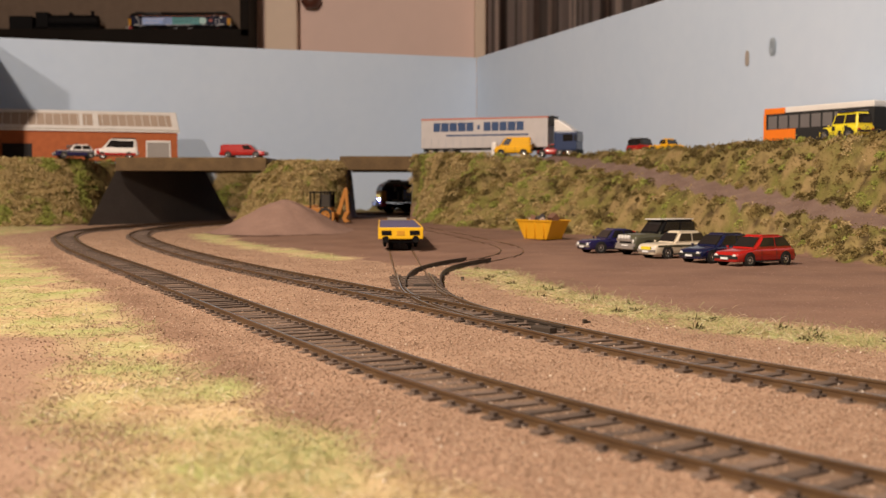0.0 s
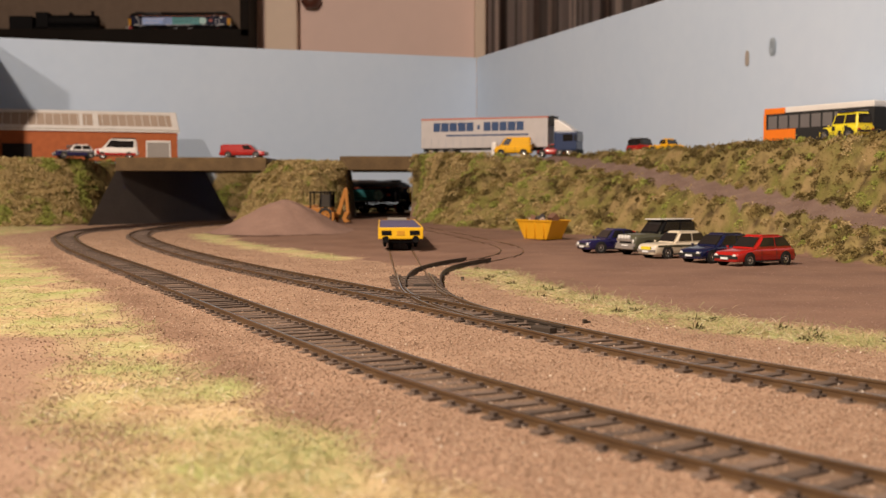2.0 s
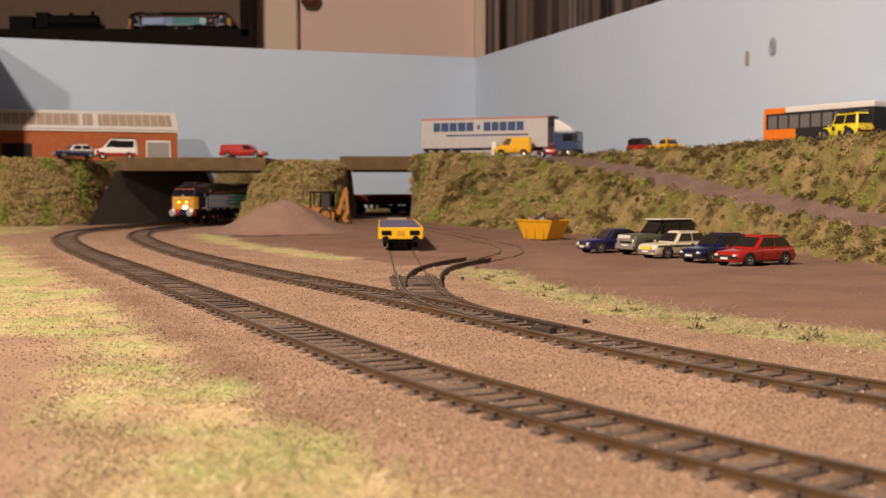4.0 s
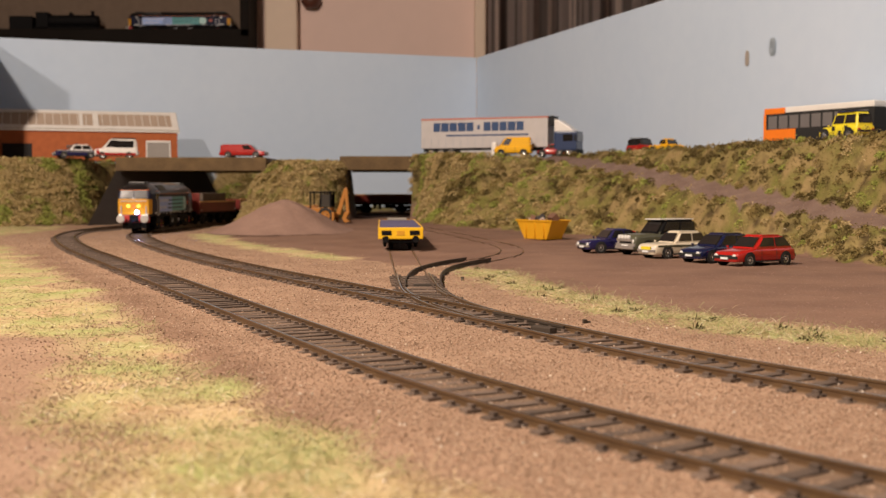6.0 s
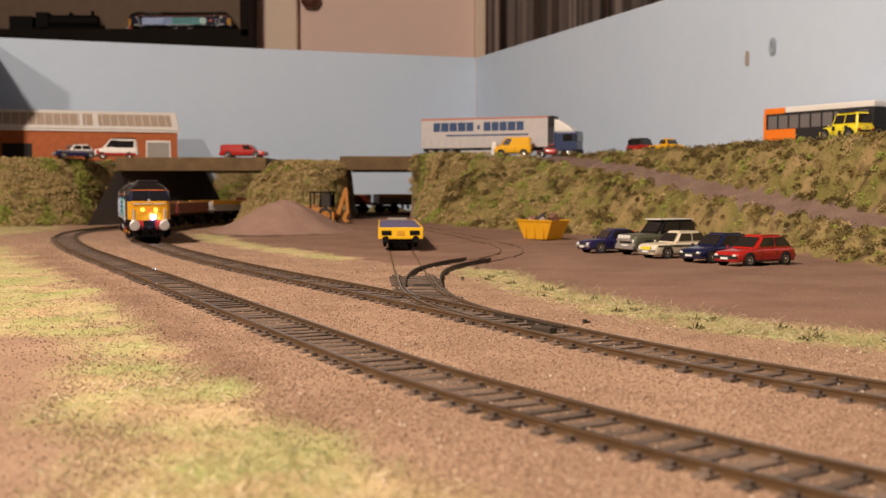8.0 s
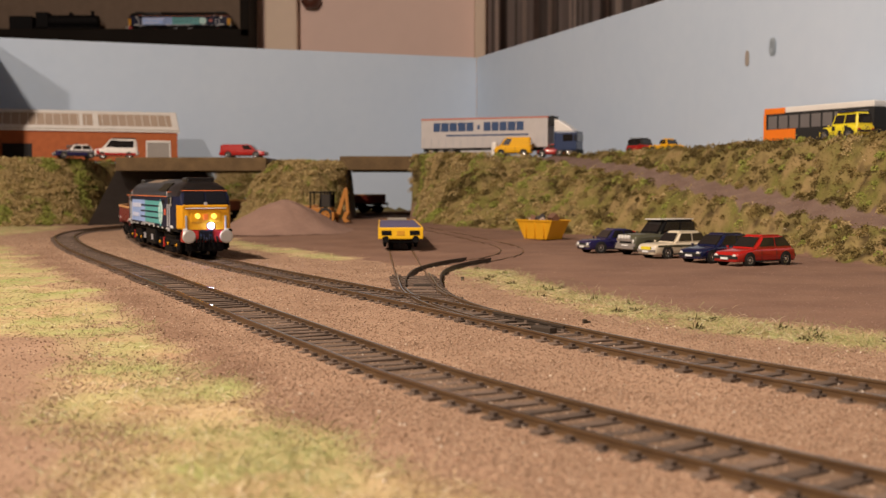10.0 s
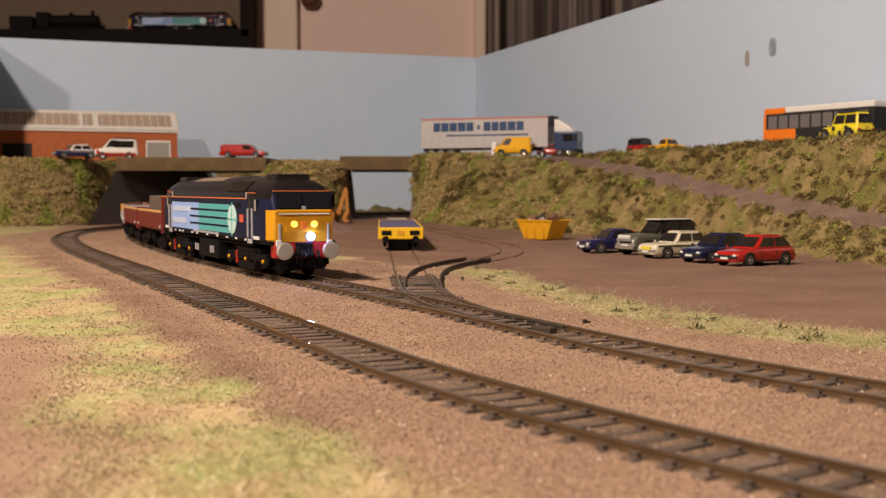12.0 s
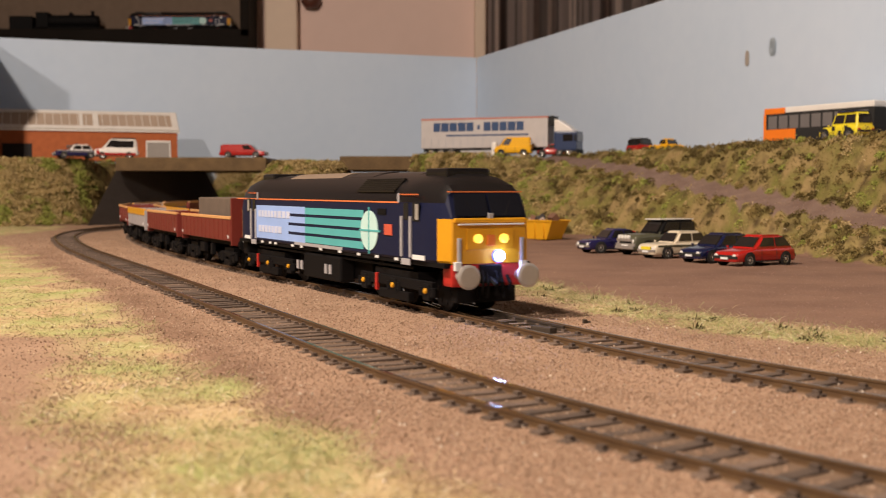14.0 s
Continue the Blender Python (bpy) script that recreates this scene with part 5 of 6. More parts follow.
def lorry():
    m = pose(0.062, 1.495, LEVEL + 0.0012, 0, 0, math.degrees(math.atan2(-0.38, 0.925)))
    t = thing("articulated_lorry", m, "articulated lorry, pale grey curtain-sided trailer and blue cab", "lorry")
    side = plain("pale_grey_trailer", (0.47, 0.45, 0.45), 0.5)
    blue = plain("lettering_blue", (0.02, 0.055, 0.15), 0.5)
    part("trailer_body", bx((-92, 84, -16, 16, 12, 51), bevel=0.8), side, t, "pale grey trailer")
    part("top_rail", bx((-92.3, 84.3, -16.4, 16.4, 49.2, 51.4), bevel=0.4), plain("faded_red_rail", (0.45, 0.15, 0.11), 0.5), t, "faded red top rail")
    part("chassis", bx((-90, 70, -12, 12, 8, 12.2), bevel=0.4), TYRE, t)
    for s in (-1, 1):
        y0, y1 = sorted((s * 15.8, s * 16.3))
        rnd = random.Random(2)
        x = -74.0
        for w in (11, 12, 12, 12, 11, 0, 5, 0, 11, 11, 11, 12, 11):
            if w:
                part("lettering_bar", bx((s * -x - (w - 1.4) if s > 0 else x, s * -x if s > 0 else x + w - 1.4, y0, y1, 34 if w > 5 else 36, 45.5 if w > 5 else 42)), blue, t)
            x += w if w else 4
        part("lettering_bar", bx((-56, 58, y0, y1, 27.6, 29.6)), blue, t, "thin dark blue bar of illegible writing")
        for k in range(17):
            part("curtain_strap", bx((-88 + 10.4 * k, -87 + 10.4 * k, y0, y1, 13, 25)), HANDRAIL, t)
        for x in (-78, -64, -50, 98):
            wheel(t, x, s * 15, 6.6)
        part("side_guard", bx((-36, 20, *sorted((s * 14, s * 15)), 5, 9), bevel=0.2), HANDRAIL, t)
    part("refrigerator", bx((84, 90, -11, 11, 40, 52), bevel=0.6), TYRE, t, "dark refrigeration unit")
    part("cab", bx((92, 122, -15.5, 15.5, 7, 32), bevel=2.2), plain("cab_blue", (0.022, 0.042, 0.11), 0.35, 0, 0.3), t, "blue tractor cab")
    part("wind_deflector", extrude_profile([mm(*p) for p in ((92, 31.5), (118, 31.5), (112, 37), (96, 47), (92, 47))], -0.0145, 0.0145, "y", 0.0012), CAR_WHITE, t, "white roof deflector")
    part("windscreen", bx((121.4, 122.4, -13.5, 13.5, 19, 29), bevel=0.3), CAR_GLASS, t)
    for s in (-1, 1):
        part("cab_window", bx((104, 117, *sorted((s * 15.2, s * 15.8)), 19, 28), bevel=0.3), CAR_GLASS, t)
        wheel(t, 112, s * 14.6, 6.6)
        part("mirror", bx((119, 121, *sorted((s * 16, s * 18)), 20, 27), bevel=0.3), TYRE, t)
    part("bumper", bx((119, 123, -15, 15, 4, 9), bevel=0.5), TYRE, t)
    return t


lorry()
bm = lathe([(0.004, 0), (0.0045, 0.001), (0.004, 0.016), (0.0035, 0.018)], None, 16)
o = tagged(obj("white_drum", bm, CAR_WHITE), "small white upright drum beside the lorry", "drum")
o.matrix_world = up(0.066, 1.452, 0)

# ---- excavator, heap, skip, flat wagon ----
DIGGER = plain("digger_orange_yellow", (0.38, 0.145, 0.010), 0.5)


def excavator():
    m = pose(-0.150, 1.362, ground_z(-0.15, 1.362), 0, 0, 172)
    t = thing("backhoe_digger", m, "orange-yellow backhoe digger with dark cab, arm raised", "digger")
    part("chassis", bx((-22, 24, -8, 8, 7, 13), bevel=0.8), DIGGER, t)
    part("bonnet", bx((8, 27, -6.5, 6.5, 12, 21), bevel=1.2), DIGGER, t)
    part("cab_base", bx((-18, 9, -9.5, 9.5, 12, 19), bevel=0.8), DIGGER, t)
    for x in (-17, -5, 7.5):
        for y in (-9.2, 9.2):
            part("cab_post", bx((x - 0.9, x + 0.9, y - 0.8, y + 0.8, 18, 36.5), bevel=0.2), BLACK, t)
    part("cab_roof", bx((-18.5, 9, -10, 10, 36, 38.4), bevel=0.8), BLACK, t, "dark cab roof")
    glass = plain("tinted_pane", (0.05, 0.045, 0.04), 0.1, 0, 0.3)
    part("window_pane", bx((-16, -6, 9.0, 9.4, 20, 35)), glass, t)
    part("window_pane", bx((-16, -6, -9.4, -9.0, 20, 35)), glass, t)
    part("seat", bx((-8, -2, -4, 4, 19, 30), bevel=1.0), BLACK, t)
    for s in (-1, 1):
        wheel(t, -11, s * 10.5, 9.5, 6.0, DIGGER)
        wheel(t, 20, s * 9.5, 6.0, 4.5, DIGGER)
        bm = bmesh.new()
        rod(bm, mm(2, s * 9, 21), mm(32, s * 8, 15), 0.0012, 8)
        part("loader_arm", bm, DIGGER, t)
    part("loader_bucket", extrude_profile([mm(*p) for p in ((31, 9), (38, 9), (43, 14), (40, 15), (37, 12), (33, 20), (31, 20))], -0.0125, 0.0125, "y", 0.0004), DIGGER, t)
    part("boom", extrude_profile([mm(*p) for p in ((-22, 12), (-27, 10), (-35.5, 40), (-32, 42))], -0.0018, 0.0018, "y", 0.0004), DIGGER, t, "raised orange boom")
    part("dipper", extrude_profile([mm(*p) for p in ((-32, 43), (-36, 42), (-38, 14), (-34.5, 13))], -0.0016, 0.0016, "y", 0.0004), DIGGER, t)
    part("bucket", extrude_profile([mm(*p) for p in ((-39, 14), (-33, 14), (-30, 6), (-33, 1), (-39, 2), (-35, 6))], -0.0045, 0.0045, "y", 0.0005), DIGGER, t, "orange digging bucket")
    part("stabiliser", bx((-22, -19, -12, -9, 1, 14), (-22, -19, 9, 12, 1, 14), bevel=0.4), DIGGER, t)
    return t


excavator()
HEAP = material("pink_brown_aggregate", (0.285, 0.185, 0.145), 0.95, 0, 0.2, 35.0, 0.6, 900.0, (0.22, 0.14, 0.11), 0.2)


def heap():
    bm = bmesh.new()
    n, rings = 72, 30
    top = bm.verts.new((0, 0, 0.0334))
    prev = None
    for k in range(1, rings + 1):
        f = k / rings
        ring = []
        for i in range(n):
            a = 2 * math.pi * i / n
            r = 0.078 * f * (1 + 0.10 * math.sin(a * 2 + 0.6) + 0.05 * math.sin(a * 5))
            z = 0.0335 * (0.55 * (0.5 + 0.5 * math.cos(math.pi * f)) + 0.45 * (1 - f)) * (1 + 0.06 * f * math.sin(a * 3)) - 0.001 * f
            p = Vector((r * math.cos(a), r * math.sin(a), z))
            ring.append(bm.verts.new(p + Vector((0, 0, 0.0011 * noise.noise(p * 140) * (1 - f * 0.5)))))
        for i in range(n):
            if prev is None:
                bm.faces.new((top, ring[i], ring[(i + 1) % n]))
            else:
                bm.faces.new((prev[i], ring[i], ring[(i + 1) % n], prev[(i + 1) % n]))
        prev = ring
    o = tagged(obj("gravel_mound", bm, HEAP, smooth=True), "conical heap of pinkish brown aggregate on the yard", "heap")
    o.matrix_world = pose(-0.166, 1.185, ground_z(-0.166, 1.185), 0, 0, 20)


heap()


def skip():
    t = thing("rubbish_skip", stand(0.093, 1.052, -52), "yellow steel skip heaped with rubbish", "skip")
    col = plain("skip_yellow", (0.66, 0.33, 0.012), 0.45)
    bm = bmesh.new()
    lo = [(-15, -9.5, 0.5), (15, -9.5, 0.5), (15, 9.5, 0.5), (-15, 9.5, 0.5)]
    hi = [(-24, -11.5, 18), (24, -11.5, 18), (24, 11.5, 18), (-24, 11.5, 18)]
    inn = [(-22.5, -10.3, 18), (22.5, -10.3, 18), (22.5, 10.3, 18), (-22.5, 10.3, 18)]
    deep = [(-19, -9.6, 11), (19, -9.6, 11), (19, 9.6, 11), (-19, 9.6, 11)]
    R = [[bm.verts.new(mm(*v)) for v in ring] for ring in (lo, hi, inn, deep)]
    for a, b in zip(R, R[1:]):
        for i in range(4):
            bm.faces.new((a[i], a[(i + 1) % 4], b[(i + 1) % 4], b[i]))
    bm.faces.new(R[0])
    bm.faces.new(R[3])
    bmesh.ops.recalc_face_normals(bm, faces=bm.faces[:])
    part("body", bm, col, t)
    part("rim", bx((-24.5, 24.5, -12.2, -11.0, 16.8, 18.4), (-24.5, 24.5, 11.0, 12.2, 16.8, 18.4), bevel=0.2), col, t)
    for x in (-12, 0, 12):
        part("rib", bx((x - 0.8, x + 0.8, -11.6, -10.2, 2, 17), bevel=0.2), col, t)
    rnd = random.Random(5)
    junk = [plain("junk_brown", (0.16, 0.08, 0.05), 0.7), plain("junk_pale", (0.5, 0.4, 0.33), 0.7), plain("junk_dark", (0.03, 0.025, 0.025), 0.7)]
    for k in range(16):
        sx, sy, sz = rnd.uniform(2, 6), rnd.uniform(2, 4), rnd.uniform(1.5, 4)
        bm = bx((-sx, sx, -sy, sy, -sz, sz), bevel=0.5)
        bmesh.ops.transform(bm, verts=bm.verts[:], matrix=pose(rnd.uniform(-13, 13) * MM, rnd.uniform(-5, 5) * MM, rnd.uniform(13, 20.5) * MM, rnd.uniform(-40, 40), rnd.uniform(-40, 40), rnd.uniform(0, 180)))
        part("rubbish", bm, junk[k % 3], t)


skip()


def flat_wagon():
    # stands on the siding rails, one end towards the points
    k = int(0.612 / 0.002)
    x, y, a = SIDING[k]
    t = thing("flat_wagon", pose(x, y, ground_z(x, y) + 0.0007, 0, 0, math.degrees(a) + 180), "yellow-ended flat wagon with a faded purple-blue deck", "wagon")
    deck = material("purple_blue_deck", (0.105, 0.095, 0.20), 0.6, 0, 0.25, 40.0, 0.2)
    yel = plain("wagon_yellow", (0.82, 0.48, 0.012), 0.4)
    h = 110
    part("deck", bx((-h + 2, h - 1, -16.2, 16.2, 15.6, 17.4), bevel=0.3), deck, t, "purple-blue deck")
    for s in (-1, 1):
        part("side_rail", bx((-h, h, *sorted((s * 16.0, s * 17.2)), 11.5, 17.8), bevel=0.3), yel, t, "yellow side rail")
        part("end_beam", bx((*sorted((s * (h - 1.5), s * h)), -17.2, 17.2, 8.6, 17.6), bevel=0.8), yel, t, "yellow end beam")
        part("hazard_mark", bx((*sorted((s * h, s * (h + 0.3))), -14.5, -7.0, 11.6, 15.2), bevel=0.1), BLACK, t, "black oval recess")
        part("hazard_mark", bx((*sorted((s * h, s * (h + 0.3))), 7.0, 14.5, 11.6, 15.2), bevel=0.1), BLACK, t, "black oval recess")
        part("label_plate", bx((*sorted((s * h, s * (h + 0.3))), -3, 3, 11.4, 15.0), bevel=0.1), plain("plate_amber", (0.6, 0.30, 0.02), 0.4), t)
        for y in (-11.4, 11.4):
            m = Matrix.Translation(mm(s * (h - 0.5), y, 8.6)) @ Matrix.Rotation(s * math.pi / 2, 4, "Y")
            part("buffer", lathe([(1.3 * MM, 0), (1.3 * MM, 3.5 * MM), (2.7 * MM, 3.6 * MM), (2.7 * MM, 4.2 * MM)], m, 12), BLACK, t)
    part("underframe", bx((-h + 4, h - 4, -11, 11, 5.5, 15.6), bevel=0.6), BLACK, t)
    part("rack", bx((-h + 6, -h + 14, -9, 9, 17.4, 19.6), bevel=0.3), plain("rack_grey", (0.3, 0.27, 0.22), 0.6), t)
    for x in (80, -80):
        bogie(t, x, (-11.5, 11.5), 5.6, 12.0, False)


flat_wagon()

# ---- brick works building on the upper level ----
BRICK = material("orange_brick_card", (0.42, 0.115, 0.035), 0.85, 0, 0.25, 120.0, 0.4, 500.0)
PANE_TAN = material("ribbed_rooflight", (0.42, 0.33, 0.26), 0.5, 0, 0.15, 40.0)


def works():
    a = math.degrees(math.atan2(-0.339, -0.941))
    t = thing("works_building", pose(-0.398, 1.70, LEVEL + 0.001, 0, 0, a), "orange brick works with white framed rooflights", "building")
    # in its own space x runs along the front away from the gable, y points towards the viewer
    L, D = 262.0, 84.0
    part("wall", bx((0, L, -2.5, 0, 0, 45)), BRICK, t, "orange brick front wall")
    part("wall", bx((0, L, -D, -D + 2.5, 0, 45)), BRICK, t)
    part("gable", extrude_profile([mm(*p) for p in ((-2.5, 0), (-2.5, 45), (-D / 2, 72), (-D + 2.5, 45), (-D + 2.5, 0))], 0, 0.0025, "x"), BRICK, t)
    part("gable", extrude_profile([mm(*p) for p in ((-2.5, 0), (-2.5, 45), (-D / 2, 72), (-D + 2.5, 45), (-D + 2.5, 0))], (L - 2.5) * MM, L * MM, "x"), BRICK, t)

    def slope(x0, x1, v0, v1, lift, thick):
        # a slab on the front roof slope, v from eave (0) to ridge (1)
        bm = bmesh.new()
        e, r = Vector((0, 1.5, 44.5)), Vector((0, -D / 2, 73))
        n = Vector((0, 28.5, 43.5)).normalized()
        vs = []
        for lay in (lift, lift + thick):
            for x, v in ((x0, v0), (x1, v0), (x1, v1), (x0, v1)):
                p = e.lerp(r, v) + n * lay
                vs.append(bm.verts.new(mm(x, p.y, p.z)))
        for q in ((3, 2, 1, 0), (4, 5, 6, 7), (0, 1, 5, 4), (1, 2, 6, 5), (2, 3, 7, 6), (3, 0, 4, 7)):
            bm.faces.new([vs[i] for i in q])
        bmesh.ops.recalc_face_normals(bm, faces=bm.faces[:])
        return bm
    part("roof", slope(-2, L + 2, 0, 1, 0, 1.2), PANE_TAN, t, "tan ribbed rooflight sheets")
    bm = slope(-2, L + 2, 0, 1, 0, 1.2)
    for v in bm.verts:
        v.co.y = -D * MM - v.co.y
    bmesh.ops.recalc_face_normals(bm, faces=bm.faces[:])
    part("roof", bm, CAR_WHITE, t, "white far roof slope")
    for v0, v1 in ((0, 0.16), (0.86, 1.0)):
        part("roof_rail", slope(-2.4, L + 2.4, v0, v1, 1.2, 1.4), CAR_WHITE, t, "white roof frame")
    for x0, w in ((-2.4, 9), (112, 8), (134, 5), (L - 8, 9)):
        part("roof_rail", slope(x0, x0 + w, 0.1, 0.92, 1.25, 1.3), CAR_WHITE, t, "white roof frame")
    x = 14.0
    while x < L - 10:
        part("glazing_bar", slope(x, x + 0.9, 0.14, 0.88, 1.2, 0.8), CAR_WHITE, t)
        x += 11.5
    part("gutter", bx((-2, L + 2, 0, 2.4, 42.5, 45), bevel=0.4), CAR_WHITE, t, "white gutter")
    part("gutter", extrude_profile([mm(*p) for p in ((1.5, 41), (1.5, 45.5), (-D / 2, 74.5), (-D / 2, 70))], -0.0032, -0.0002, "x"), CAR_WHITE, t, "white barge board")
    part("door", bx((12, 44, 0, 0.8, 0, 27)), plain("grey_shutter", (0.30, 0.28, 0.26), 0.6), t, "grey roller shutter door")
    part("door_frame", bx((10, 46, 0, 1.6, 27, 30.5), (10, 12, 0, 1.4, 0, 27), (44, 46, 0, 1.4, 0, 27), bevel=0.2), CAR_WHITE, t, "white door surround")
    # no hole in the wall: a near-black sheet paints the shade inside the doorway
    part("door", bx((205, 245, 0, 0.6, 0, 24)), plain("doorway_shade", (0.012, 0.010, 0.010), 0.8), t, "open doorway, its shade painted as a near-black sheet")
    part("canopy", bx((128, 158, 0, 12, 18, 22), bevel=0.6), plain("canopy_grey", (0.13, 0.11, 0.10), 0.7), t)
    return t


works()

# ---- display case contents and marks on the side board ----
show, _, _ = build_loco("navy blue model diesel standing in the display case", lit=False)
show.matrix_world = pose(-0.612, 2.665, 0.409, 0, 0, 178)
for x, k in ((-0.88, 0), (-1.13, 1)):
    t = thing("steam_locomotive", pose(x, 2.665, 0.409, 0, 0, 0), "black model steam locomotive in the display case", "locomotive")
    part("boiler", lathe([(0.013, -0.06), (0.014, -0.055), (0.014, 0.05), (0.012, 0.056)], Matrix.Translation((0.02, 0, 0.030)) @ Matrix.Rotation(math.pi / 2, 4, "Y"), 20), BLACK, t)
    part("cab", bx((-66, -38, -16, 16, 12, 49), bevel=1.2), BLACK, t)
    part("running_plate", bx((-70, 82, -16, 16, 12, 15), bevel=0.5), BLACK, t)
    part("chimney", lathe([(0.005, 0.0), (0.004, 0.004), (0.005, 0.011)], Matrix.Translation((0.062, 0, 0.042)), 12), BLACK, t)
    part("dome", lathe([(0.006, 0.0), (0.006, 0.004), (0.003, 0.008)], Matrix.Translation((0.012, 0, 0.042)), 12), BLACK, t)
    part("tender", bx((-128, -74, -15, 15, 8, 40), bevel=1.0), BLACK, t)
    for x2 in (-45, -15, 15, 45):
        part("wheelset", wheelset(9.0), BLACK, t).location = mm(x2, 0, 9)
    for x2 in (-115, -88):
        part("wheelset", wheelset(6.0), BLACK, t).location = mm(x2, 0, 6)


def board_mark(name, u, z, w, h, colour, label):
    """A flat mark stuck to the side board, u metres from the corner."""
    bm = bmesh.new()
    ring = []
    for i in range(24):
        a = 2 * math.pi * i / 24
        c, s = math.cos(a), math.sin(a)
        ring.append((w / 2 * math.copysign(abs(c) ** 0.7, c), h / 2 * math.copysign(abs(s) ** 0.7, s)))
    f = bm.faces.new([bm.verts.new((x, 0, y)) for x, y in ring])
    bmesh.ops.solidify(bm, geom=[f], thickness=0.0006)
    o = tagged(obj(name, bm, material(name + "_paint", colour, 0.8, 0, 0.08, 40.0, 0.05)), label, "mark")
    p = Vector((*CORNER, 0)) + ALONG_SIDE * u + Vector((-0.945, -0.327, 0)) * 0.0008
    o.matrix_world = pose(p.x, p.y, z, 0, 0, math.degrees(math.atan2(-0.945, 0.327)))


board_mark("worn_patch", 0.833, 0.190, 0.008, 0.017, (0.60, 0.55, 0.50), "worn tan patch on the sky board")
board_mark("hook_plate", 0.879, 0.197, 0.012, 0.019, (0.47, 0.56, 0.64), "small blue-grey hook plate on the board")

# ---- scattered scenery ----
RNG = np.random.default_rng(11)


def stuff(name, verts, faces, mat, label, category):
    me = bpy.data.meshes.new(name)
    me.from_pydata(verts.reshape(-1, 3).tolist(), [], faces.tolist())
    me.materials.append(mat)
    return tagged(new(name, me), label, category, kind="stuff")


def fan(n, y0, y1, half=0.45):
    """Places over the layout, denser in the foreground."""
    y = y0 * (y1 / y0) ** RNG.random(n)
    return y * RNG.uniform(-half, half, n), y


def line_distance(x, y):
    d = np.full(len(x), 9.0)
    for t in (TRACK_NEAR[::8], TRACK_FAR[::8]):
        for a in t:
            d = np.minimum(d, np.hypot(x - a[0], y - a[1]))
    return d


def rand_dirs(n):
    v = RNG.normal(size=(n, 3))
    return v / np.linalg.norm(v, axis=1, keepdims=True)


def grains(name, x, y, size, mat, label, sink=0.25, category="ballast"):
    n = len(x)
    z = sample(x, y, "z") + size * (0.5 - sink)
    c = np.stack([x, y, z], 1)
    a = rand_dirs(n)
    b = np.cross(a, rand_dirs(n))
    b /= np.linalg.norm(b, axis=1, keepdims=True)
    e = np.cross(a, b)
    s = size[:, None]
    k = RNG.uniform(0.55, 1.0, (n, 6, 1))
    v = np.stack([c + a * s * 0.6, c - a * s * 0.6, c + b * s * 0.5, c - b * s * 0.5, c + e * s * 0.45, c - e * s * 0.45], 1)
    v = c[:, None, :] + (v - c[:, None, :]) * k
    f = np.array([(0, 2, 4), (2, 1, 4), (1, 3, 4), (3, 0, 4), (2, 0, 5), (1, 2, 5), (3, 1, 5), (0, 3, 5)])
    faces = (np.arange(n)[:, None, None] * 6 + f).reshape(-1, 3)
    return stuff(name, v, faces, mat, label, category)


def fibres(name, x, y, length, width, mat, label, flat=0.6, lift=0.0, category="grass"):
    n = len(x)
    z = sample(x, y, "z") - 0.0003 + lift
    c = np.stack([x, y, z], 1)
    d = rand_dirs(n)
    d[:, 2] = np.abs(d[:, 2]) * (1 - flat) + 0.12
    d /= np.linalg.norm(d, axis=1, keepdims=True)
    side = np.cross(d, rand_dirs(n))
    side /= np.linalg.norm(side, axis=1, keepdims=True)
    L, w = length[:, None], width[:, None]
    mid = c + d * L * 0.55 + np.array([0, 0, 1]) * L * 0.06
    v = np.stack([c - side * w, c + side * w, mid + side * w * 0.8, mid - side * w * 0.8, c + d * L - np.array([0, 0, 1]) * L * 0.06], 1)
    base = np.arange(n)[:, None] * 5
    quads = (base + np.array([0, 1, 2, 3])).tolist()
    tris = (base + np.array([3, 2, 4])).tolist()
    me = bpy.data.meshes.new(name)
    me.from_pydata(v.reshape(-1, 3).tolist(), [], quads + tris)
    me.materials.append(mat)
    return tagged(new(name, me), label, category, kind="stuff")


# ballast and soil grains
GRAIN = random_islands("ballast_grain", [(0.18, 0.115, 0.075), (0.25, 0.162, 0.105), (0.33, 0.205, 0.135), (0.40, 0.285, 0.20), (0.25, 0.165, 0.115), (0.29, 0.19, 0.125), (0.52, 0.40, 0.30)], 0.8, 0.4)
x, y = fan(150000, 0.11, 1.25)
keep = (sample(x, y, "grass") < 0.45 + 0.3 * RNG.random(len(x))) & (sample(x, y, "yard") < 0.5) & (sample(x, y, "bank") < 0.1) & on_layout(x, y)
d = line_distance(x, y)
bare = np.array([inside(a, b, BARE) for a, b in zip(x, y)])
keep &= ~bare | (RNG.random(len(x)) < 0.12)
rail_gap = (np.abs(d - GAUGE / 2) > 0.0016) & ((d > 0.0135) | (RNG.random(len(d)) < 0.5))
keep &= rail_gap
x, y = x[keep], y[keep]
grains("ballast_grains", x, y, RNG.uniform(0.0004, 0.0010, len(x)) * (0.75 + 0.45 * np.minimum(1, y)), GRAIN, "fine tan and brown ballast granules", 0.35)
DUST = random_islands("yard_grit", [(0.17, 0.10, 0.08), (0.25, 0.155, 0.125), (0.35, 0.24, 0.2)], 0.9, 0.2)
x, y = fan(9000, 0.33, 1.3)
keep = sample(x, y, "yard") > 0.5
grains("yard_grit", x[keep], y[keep], RNG.uniform(0.0004, 0.0009, keep.sum()), DUST, "brown grit on the yard", 0.5, "grit")
PALE = random_islands("pale_chips", [(0.58, 0.49, 0.39), (0.72, 0.64, 0.54)], 0.45, 0.6)
